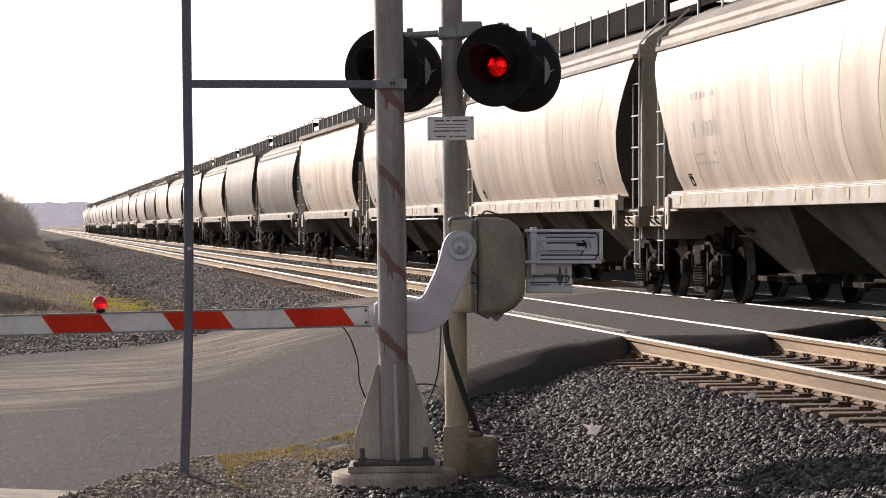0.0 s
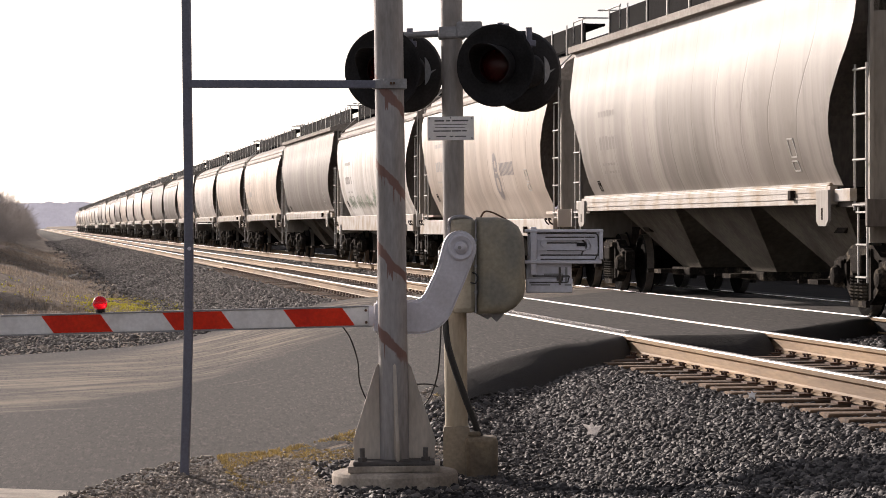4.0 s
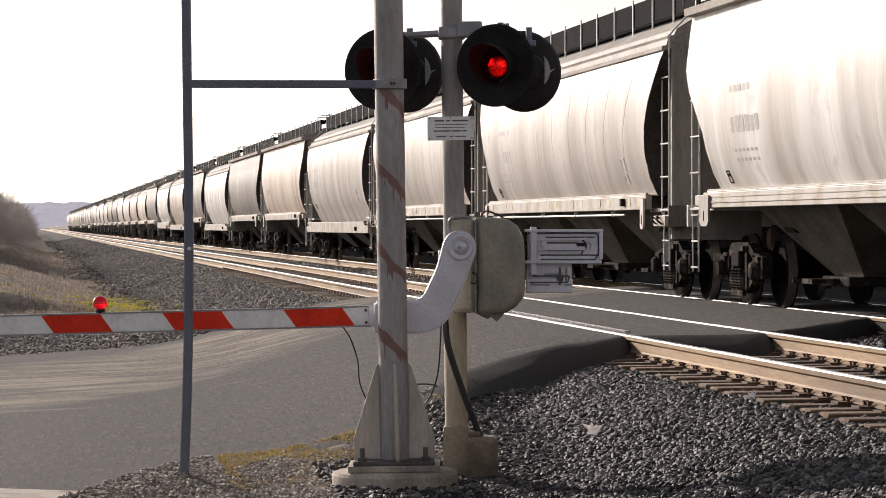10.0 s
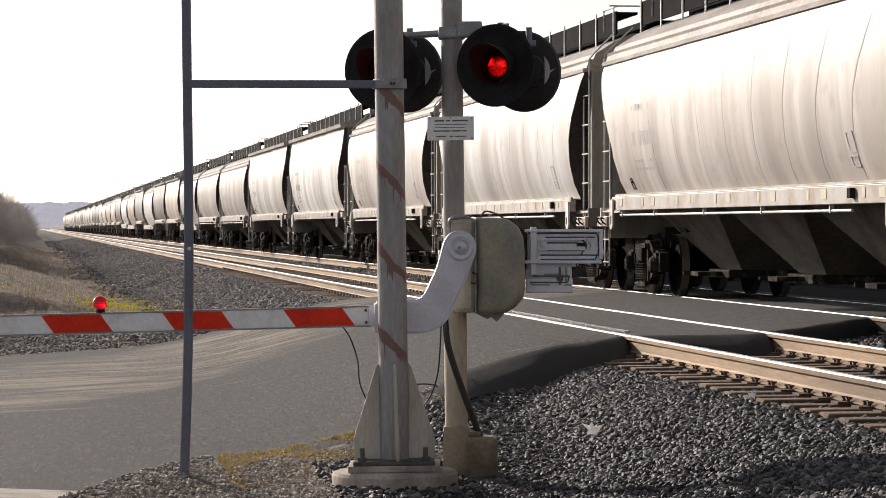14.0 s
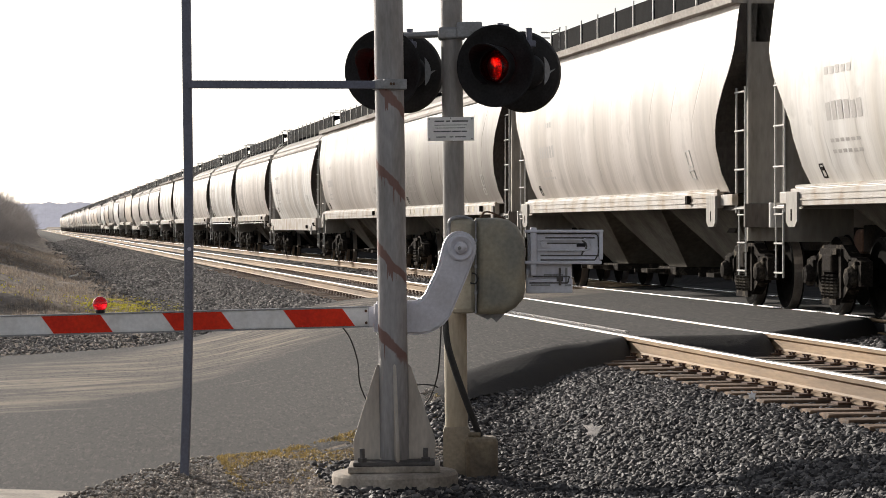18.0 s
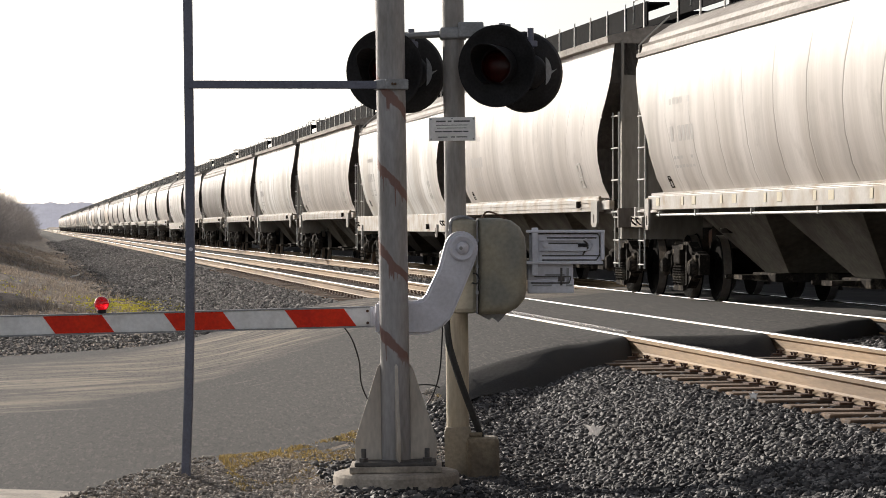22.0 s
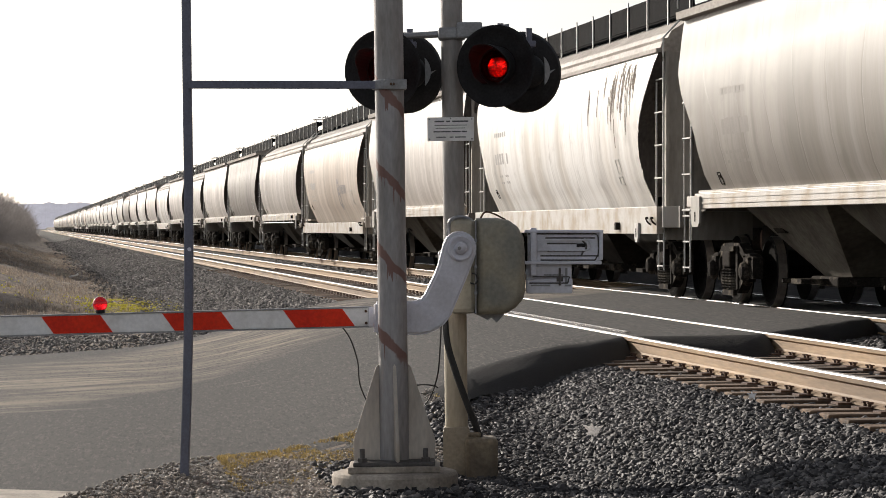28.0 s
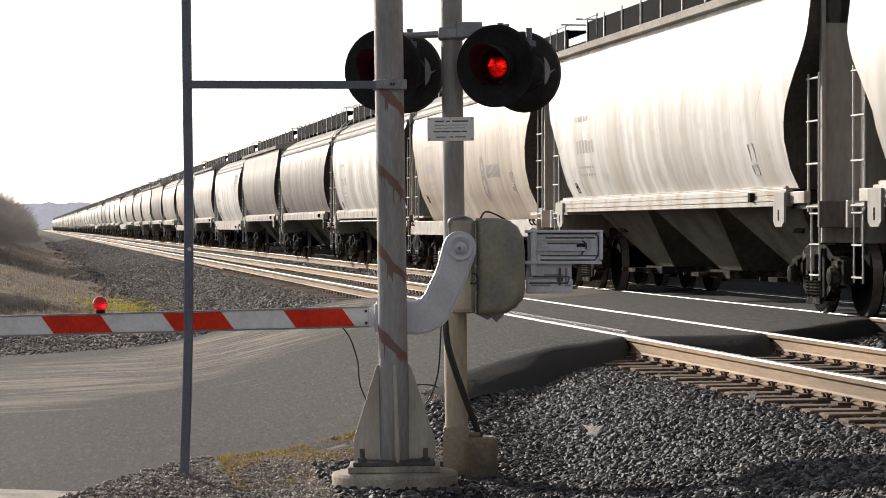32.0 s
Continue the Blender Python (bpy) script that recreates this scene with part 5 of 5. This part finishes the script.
    part("upper_arm", bm, SILVER, weights, "silver painted slotted arm")
    bm = bmesh.new()
    box(bm, 0.42, 0.91, -0.105, -0.055, 1.548, 1.566, 0.004)
    box(bm, 0.42, 0.90, -0.105, -0.055, 1.352, 1.372, 0.004)
    box(bm, 0.885, 0.908, -0.105, -0.055, 1.38, 1.55, 0.004)
    box(bm, 0.50, 0.80, -0.085, -0.058, 1.50, 1.51), box(bm, 0.50, 0.80, -0.085, -0.058, 1.435, 1.443)
    tube(bm, [(0.79, -0.066, 1.51), (0.82, -0.066, 1.50), (0.83, -0.066, 1.475), (0.82, -0.066, 1.445), (0.79, -0.066, 1.438)], 0.006, 6)
    part("arm_ribs", bm, SILVER, weights)
    bm = bmesh.new()
    box(bm, 0.455, 0.495, -0.10, -0.065, 1.28, 1.58, 0.006)
    part("clamp_bar", bm, SILVER, weights)
    bm = bmesh.new()
    box(bm, 0.745, 0.80, -0.068, -0.0595, 1.46, 1.482)
    part("slot", bm, BLACK, weights)
    # Dark rods laid on to draw the shade in the casting's grooves.
    bm = bmesh.new()
    for z, a, b in ((1.516, 0.55, 0.86), (1.405, 0.52, 0.885), (1.481, 0.56, 0.745), (1.436, 0.56, 0.78), (1.542, 0.44, 0.87), (1.378, 0.52, 0.86)):
        rod(bm, (a, -0.060, z), (b, -0.060, z), 0.0045, 6)
    tube(bm, [(0.775, -0.061, 1.516), (0.785, -0.061, 1.495), (0.802, -0.061, 1.48), (0.806, -0.061, 1.46), (0.80, -0.061, 1.44), (0.785, -0.061, 1.43), (0.775, -0.061, 1.405)], 0.006, 6)
    tube(bm, [(0.86, -0.061, 1.542), (0.876, -0.061, 1.53), (0.88, -0.061, 1.50), (0.88, -0.061, 1.42), (0.872, -0.061, 1.40), (0.86, -0.061, 1.378)], 0.0045, 6)
    part("groove", bm, DARKPLATE, weights, "dark lines for the shade in the casting's grooves")
    bm = bmesh.new()
    rod(bm, (0.45, -0.075, 1.235), (0.69, -0.075, 1.235), 0.004, 6), rod(bm, (0.47, -0.075, 1.275), (0.70, -0.075, 1.275), 0.004, 6), rod(bm, (0.64, -0.078, 1.22), (0.64, -0.078, 1.33), 0.008, 6)
    rod(bm, (0.69, -0.075, 1.235), (0.70, -0.075, 1.275), 0.004, 6), box(bm, 0.62, 0.66, -0.082, -0.07, 1.245, 1.275)
    part("tie_bolt", bm, DARKPLATE, weights)
    bm = bmesh.new()
    rod(bm, (0.54, -0.09, 1.478), (0.54, -0.05, 1.478), 0.022, 6)
    rod(bm, (0.54, -0.10, 1.478), (0.54, -0.05, 1.478), 0.010, 8)
    part("nut", bm, SILVER, weights)
    for a, b, c, d, y in ((0.43, 0.715, 1.185, 1.36, -0.05), (0.43, 0.72, 1.17, 1.26, -0.07)):
        bm = bmesh.new()
        box(bm, a, b, y, y + 0.05, c, d, 0.006)
        part("weight_plate", bm, SILVER, weights)
    for u, z, w, h in ((0.60, 1.285, 0.06, 0.005), (0.68, 1.28, 0.008, 0.05), (0.52, 1.22, 0.06, 0.005), (0.69, 1.22, 0.02, 0.006)):
        bm = bmesh.new()
        box(bm, u - w, u + w, -0.074, -0.069, z - h, z + h)
        part("casting_mark", bm, GALV, weights)
    # the arm with its slanted stripes, drooping a little towards the tip
    arm = new("gate_arm")
    arm.parent = root
    arm.matrix_basis = pose(-0.525, -0.37, 1.035, 0, -1.48, 0)
    bm = bmesh.new()
    box(bm, -4.2, 0.0, -0.012, 0.028, -0.058, 0.056, 0.004)
    part("beam", bm, WHITE, arm, "white reflective gate beam")
    x, k = -0.105, 0
    for k in range(6):
        a, b = x - k * 0.742, x - k * 0.742 - 0.362
        bm = bmesh.new()
        slab(bm, [(a, -0.055), (b, -0.055), (b - 0.075, 0.053), (a - 0.075, 0.053)], "y", -0.0155, -0.0125)
        part("stripe", bm, RED, arm, "red slanted reflective stripe")
    bm = bmesh.new()
    box(bm, -4.2, 0.0, -0.018, 0.034, 0.056, 0.064), box(bm, -4.2, 0.0, -0.018, 0.034, -0.066, -0.058)
    part("edge_trim", bm, GALV, arm)
    bm = bmesh.new()
    box(bm, -0.02, 0.05, -0.02, 0.03, -0.062, 0.06, 0.004)
    part("end_cap", bm, SILVER, arm)
    for z in (-0.038, 0.035):
        bm = bmesh.new()
        rod(bm, (-0.035, -0.026, z), (-0.035, -0.01, z), 0.009, 8)
        part("bolt", bm, IRON, arm)
    bm = bmesh.new()
    bmesh.ops.create_uvsphere(bm, u_segments=24, v_segments=14, radius=0.046, matrix=Matrix.Translation((-1.665, 0.005, 0.120)))
    part("gate_lamp", bm, BEACON, arm, "round red gate lamp", smooth=True)
    bm = bmesh.new()
    rod(bm, (-1.665, 0.005, 0.062), (-1.665, 0.005, 0.085), 0.028, 14)
    part("lamp_base", bm, BLACK, arm)
    # loose wires
    for pts in ([(-0.72, -0.35, 0.985), (-0.66, -0.34, 0.90), (-0.615, -0.30, 0.76), (-0.60, -0.2, 0.60), (-0.52, -0.1, 0.44), (-0.36, 0, 0.30)],
                [(-0.10, -0.30, 1.0), (-0.105, -0.28, 0.86), (-0.12, -0.2, 0.68), (-0.16, -0.1, 0.54), (-0.21, 0, 0.46)],
                [(-0.30, -0.2, 0.60), (-0.22, -0.15, 0.605), (-0.16, -0.12, 0.60), (-0.12, -0.1, 0.585)]):
        bm = bmesh.new()
        tube(bm, pts, 0.0045, 6)
        part("wire", bm, RUBBER, root)


def spiral_stain():
    """Grey mast metal with a rust red spiral that has run in places."""
    m = material("stained_mast_metal", (0.35, 0.335, 0.335), 0.5, 0.25, vary=0.14, scale=5, fine=55, bump=0.12, second=(0.255, 0.235, 0.22), stretch=(1, 1, 0.25))
    n, l = m.node_tree.nodes, m.node_tree.links

    def calc(op, *args):
        k = n.new("ShaderNodeMath")
        k.operation = op
        for i, a in enumerate(args):
            if isinstance(a, (int, float)):
                k.inputs[i].default_value = a
            else:
                l.new(a, k.inputs[i])
        return k.outputs[0]
    tc, sep, nz = n.new("ShaderNodeTexCoord"), n.new("ShaderNodeSeparateXYZ"), n.new("ShaderNodeTexNoise")
    l.new(tc.outputs["Object"], sep.inputs[0])
    nz.inputs["Scale"].default_value, nz.inputs["Detail"].default_value = 9, 5
    l.new(tc.outputs["Object"], nz.inputs["Vector"])
    angle = calc("ARCTAN2", sep.outputs[0], calc("MULTIPLY", sep.outputs[1], -1.0))
    turns = calc("ADD", calc("MULTIPLY", angle, 0.159), calc("MULTIPLY", sep.outputs[2], 1.98))
    turns = calc("ADD", turns, calc("MULTIPLY", nz.outputs[0], 0.24))
    drips, stretch = n.new("ShaderNodeTexNoise"), n.new("ShaderNodeMapping")
    stretch.inputs["Scale"].default_value = (1, 1, 0.06)
    l.new(tc.outputs["Object"], stretch.inputs[0]), l.new(stretch.outputs[0], drips.inputs["Vector"])
    drips.inputs["Scale"].default_value, drips.inputs["Detail"].default_value = 45, 2
    saw = calc("SUBTRACT", calc("FRACT", calc("ADD", turns, 0.68)), 0.5)
    run = calc("MULTIPLY", calc("MAXIMUM", calc("SUBTRACT", drips.outputs[0], 0.56), 0.0), 1.3)
    saw = calc("MAXIMUM", saw, calc("SUBTRACT", calc("MULTIPLY", saw, -1.0), run))
    edge = n.new("ShaderNodeMapRange")
    edge.inputs[1].default_value, edge.inputs[2].default_value, edge.inputs[3].default_value, edge.inputs[4].default_value = 0.055, 0.075, 0.85, 0.0
    l.new(saw, edge.inputs[0])
    mix = n.new("ShaderNodeMixRGB")
    low = n.new("ShaderNodeMapRange")
    low.inputs[1].default_value, low.inputs[2].default_value = 0.72, 0.80
    l.new(sep.outputs[2], low.inputs[0])
    high = n.new("ShaderNodeMapRange")
    high.inputs[1].default_value, high.inputs[2].default_value, high.inputs[3].default_value, high.inputs[4].default_value = 2.50, 2.56, 1.0, 0.0
    l.new(sep.outputs[2], high.inputs[0])
    l.new(calc("MULTIPLY", calc("MULTIPLY", edge.outputs[0], low.outputs[0]), high.outputs[0]), mix.inputs[0])
    hs = next(x for x in n if x.bl_idname == "ShaderNodeHueSaturation")
    l.new(hs.outputs[0], mix.inputs[1])
    mix.inputs[2].default_value = (0.19, 0.085, 0.065, 1)
    l.new(mix.outputs[0], n["Principled BSDF"].inputs["Base Color"])
    return m


STAINED = spiral_stain()
build_near_mast()
build_guard_frame()
build_signal()
build_gate()

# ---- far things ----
# Haze is put into the hill's pale blue and its faint glow.
HAZE_HILL = material("hill_with_painted_haze", (0.38, 0.375, 0.42), 1.0, vary=0.12, scale=0.05, fine=0.3, bump=0, second=(0.47, 0.465, 0.50))
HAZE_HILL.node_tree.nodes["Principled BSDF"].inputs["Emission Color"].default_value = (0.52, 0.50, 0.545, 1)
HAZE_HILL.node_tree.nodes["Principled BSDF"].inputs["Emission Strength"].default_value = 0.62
BRUSH = islands("winter_brush", (0.20, 0.182, 0.175), (0.44, 0.40, 0.375), 0.95, thin=0.35)
WEEDS = islands("brown_weeds", (0.21, 0.175, 0.148), (0.56, 0.465, 0.37), 0.95, third=(0.34, 0.28, 0.225), thin=0.4)
GRASS = islands("dead_grass", (0.20, 0.155, 0.07), (0.66, 0.50, 0.22), 0.9, third=(0.38, 0.27, 0.10), thin=0.45)
MOSS = islands("yellow_green_grass", (0.40, 0.36, 0.05), (0.74, 0.65, 0.17), 0.9, thin=0.5)


def build_hills():
    def ridge(y, x0, x1, step, height, name, label):
        bm = bmesh.new()
        prev = None
        for i in range(int((x1 - x0) / step) + 1):
            x = x0 + i * step
            h = height(x)
            row = [bm.verts.new((x, y, -5)), bm.verts.new((x, y + 30, h)), bm.verts.new((x, y + 70, h))]
            if prev:
                bm.faces.new((prev[0], row[0], row[1], prev[1]))
                bm.faces.new((prev[1], row[1], row[2], prev[2]))
            prev = row
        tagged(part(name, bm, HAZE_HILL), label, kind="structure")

    def wooded(x):
        crowns = 0.9 * noise.noise((x * 0.16, 1, 5)) + 0.9 * abs(noise.noise((x * 0.45, 1, 8))) + 0.6 * noise.noise((x * 1.1, 2, 8))
        return 21.0 + 1.6 * math.exp(-((x - 42) / 6) ** 2) + 1.0 * math.exp(-((x - 18) / 5) ** 2) + 0.8 * noise.noise((x * 0.03, 0, 5)) + 4.0 * smoothstep(120, 500, abs(x)) + crowns

    ridge(2400, -900, 1100, 1.6, wooded, "backdrop", "wooded hill on the horizon, blue haze in its colour")


def twig_mesh(name, places, mat, label, category, seed, blades=7, width=0.06, bend=0.75):
    """Tufts of thin upright blades or twigs; places: rows of x, y, z, height."""
    rnd = random.Random(seed)
    verts, faces = [], []
    for x, y, z, h in places:
        for _ in range(blades):
            a, lean = rnd.uniform(0, math.tau), rnd.uniform(0.1, bend)
            bx, by = x + rnd.uniform(-1, 1) * h * 0.3, y + rnd.uniform(-1, 1) * h * 0.3
            hh = h * rnd.uniform(0.5, 1.1)
            w = width * h * rnd.uniform(0.5, 1.0)
            dx, dy = math.cos(a) * lean * hh * 0.6, math.sin(a) * lean * hh * 0.6
            px, py = -math.sin(a) * w, math.cos(a) * w
            k = len(verts)
            verts += [(bx - px, by - py, z - 0.02), (bx + px, by + py, z - 0.02), (bx + dx * 0.5 + px, by + dy * 0.5 + py, z + hh * 0.65), (bx + dx * 0.5 - px, by + dy * 0.5 - py, z + hh * 0.65), (bx + dx, by + dy, z + hh)]
            faces += [(k, k + 1, k + 2, k + 3), (k + 3, k + 2, k + 4)]
    me = bpy.data.meshes.new(name)
    me.from_pydata(verts, [], faces)
    me.materials.append(mat)
    return tagged(new(name, me), label, category, kind="stuff")


def thicket_mesh(name, places, mat, label, category, seed, twigs):
    """Rounded bare bushes: fine twigs that fill a dome and point up and outwards; places: rows of x, y, z, height."""
    rng = np.random.default_rng(seed)
    p = np.repeat(np.array(places), twigs, 0)
    n = len(p)
    a, r, up = rng.uniform(0, math.tau, n), np.sqrt(rng.random(n)), rng.random(n) ** 0.8
    h = p[:, 3]
    reach = 0.62 * np.sqrt(np.clip(1 - up * up, 0, 1)) + 0.06
    start = np.stack([p[:, 0] + np.cos(a) * r * reach * h, p[:, 1] + np.sin(a) * r * reach * h, p[:, 2] + up * h * 0.9 - 0.05], 1)
    long = h * rng.uniform(0.08, 0.22, n)
    way = np.stack([np.cos(a) * r * 0.8 + rng.normal(0, 0.45, n), np.sin(a) * r * 0.8 + rng.normal(0, 0.45, n), 0.9 + rng.normal(0, 0.35, n)], 1)
    way /= np.linalg.norm(way, axis=1)[:, None]
    wide = rng.normal(size=(n, 3))
    wide -= (wide * way).sum(1)[:, None] * way
    wide *= (0.0034 * h * rng.uniform(0.5, 1.5, n) / np.linalg.norm(wide, axis=1))[:, None]
    tip = start + way * long[:, None]
    pts = np.stack([start - wide, start + wide, tip + wide * 0.4, tip - wide * 0.4], 1).reshape(-1, 3)
    me = bpy.data.meshes.new(name)
    me.from_pydata(pts.tolist(), [], np.arange(n * 4).reshape(-1, 4).tolist())
    me.materials.append(mat)
    return tagged(new(name, me), label, category, kind="stuff")


def build_plants():
    rnd = random.Random(11)
    grass = []
    for _ in range(19000):
        x, y = rnd.uniform(1.2, 3.3), rnd.uniform(16.8, 23.5)
        if -0.15 < near_edge(x) - y < 0.8 + 0.9 * rnd.random() and noise.noise((x * 2.2, y * 1.1, 3)) > -0.25:
            grass.append((x, y, ground_height(x, y), rnd.uniform(0.008, 0.021)))
    twig_mesh("dead_grass", grass, GRASS, "low yellow dead grass at the road edge", "grass", 1, 7, 0.12, 4.0)
    moss = []
    for i in range(9000):
        x, y = (rnd.gauss(2.05, 0.45), rnd.gauss(59, 3.0)) if i % 40 else (rnd.gauss(-0.2, 0.9), rnd.gauss(63, 2.5))
        if y > far_edge(x) + 0.6:
            moss.append((x, y, ground_height(x, y), rnd.uniform(0.012, 0.034)))
    twig_mesh("green_grass", moss, MOSS, "yellow green grass patch beside the ballast", "grass", 2, 7, 0.25, 2.8)
    weeds = []
    for _ in range(15000):
        y = 46 + 130 * rnd.random() ** 1.4
        x = rnd.uniform(-6.0, 2.4)
        if y > far_edge(x) + 0.5 and noise.noise((x * 0.6, y * 0.2, 4)) > -0.30 and x < 2.3 - 1.5 * rnd.random() ** 2:
            weeds.append((x, y, ground_height(x, y), rnd.uniform(0.03, 0.12) * (1.0 + 1.4 * smoothstep(0.0, -3.0, x))))
    twig_mesh("dry_weeds", weeds, WEEDS, "dry grey brown weeds on the bank", "grass", 3, 9, 0.05, 1.6)
    brush = []
    # Clumps out of view on the left, set there to shade the bank.
    for cx, cy, h in ((-3.6, 61, 2.8), (-4.4, 60, 3.0), (-5.2, 63, 3.2), (-4.0, 95, 2.7), (-4.6, 94, 3.0), (-5.2, 98, 3.2)):
        for _ in range(90):
            x, y = rnd.gauss(cx, 0.6), rnd.gauss(cy, 0.9)
            brush.append((x, y, ground_height(x, y), h * rnd.uniform(0.7, 1.0)))
    for _ in range(4200):
        y = 100 + 530 * rnd.random() ** 1.5
        edge = -1.3 + 3.0 * smoothstep(90, 420, y)
        x = edge - 8.0 * rnd.random() ** 1.3
        h = (0.5 + 3.6 * smoothstep(0.3, 3.2, edge - x)) * rnd.uniform(0.4, 1.15) * (0.85 + 0.5 * noise.noise((y * 0.05, x * 0.3, 0)))
        brush.append((x, y, ground_height(x, y), h))
    thicket_mesh("winter_brush", brush, BRUSH, "bare grey brown brush along the bank", "bushes", 4, 110)


def build_litter():
    """A pale dead leaf on the stones, and a few bits of litter."""
    def drop(name, x, y, z, size, mat, label, category, seed):
        rnd = random.Random(seed)
        bm = bmesh.new()
        ring = []
        n = 11
        for k in range(n):
            a = k * math.tau / n
            r = size * (1.0 if k % 2 else 0.45) * rnd.uniform(0.7, 1.1)
            ring.append((r * math.cos(a), r * math.sin(a)))
        slab(bm, ring, "z", 0.0, 0.006)
        for v in bm.verts:
            v.co.z += 0.25 * size * (v.co.x / size) ** 2 + 0.05 * size * rnd.random()
        ob = tagged(part(name, bm, mat), label, category)
        ob.matrix_basis = pose(x, y, z, 48, 8, 0)
    drop("dead_leaf", 3.84, 19.30, ground_height(3.84, 19.30) + 0.05, 0.085, DEADLEAF, "pale dry leaf lying on the track stones", "leaf", 2)
    drop("paper_scrap", 5.08, 19.75, -0.175, 0.05, WHITE, "small white scrap on the track stones", "litter", 4)
    bm = bmesh.new()
    tube(bm, [(-0.15, 0, 0.0), (-0.04, 0.01, 0.03), (0.06, -0.01, 0.05), (0.14, 0.0, 0.10)], 0.028, 7)
    tagged(part("broken_stick", bm, DEADLEAF), "pale broken stick beside the ballast", "stick").matrix_basis = pose(1.39, 89.7, ground_height(1.39, 89.7) + 0.03, 0, 0, 8)


DEADLEAF = islands("pale_dead_leaf", (0.68, 0.66, 0.65), (0.8, 0.78, 0.77), 0.8, thin=0.7)
build_litter()
build_hills()
build_plants()


def motions():
    for wagon, y in wagons:
        walk(wagon, [(t, pose(TRACKS[1], y + LENGTH * n, 0)) for t, n in TRAVEL])
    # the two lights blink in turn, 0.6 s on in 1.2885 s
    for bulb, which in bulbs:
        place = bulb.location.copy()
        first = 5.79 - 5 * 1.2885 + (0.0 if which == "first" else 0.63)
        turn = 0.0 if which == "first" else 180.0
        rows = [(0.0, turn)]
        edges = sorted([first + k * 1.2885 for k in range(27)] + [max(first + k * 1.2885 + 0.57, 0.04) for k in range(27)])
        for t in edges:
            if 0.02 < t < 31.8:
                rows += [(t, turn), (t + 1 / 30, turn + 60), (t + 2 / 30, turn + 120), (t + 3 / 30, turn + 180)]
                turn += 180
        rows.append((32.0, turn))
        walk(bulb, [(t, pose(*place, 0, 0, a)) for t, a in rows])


motions()
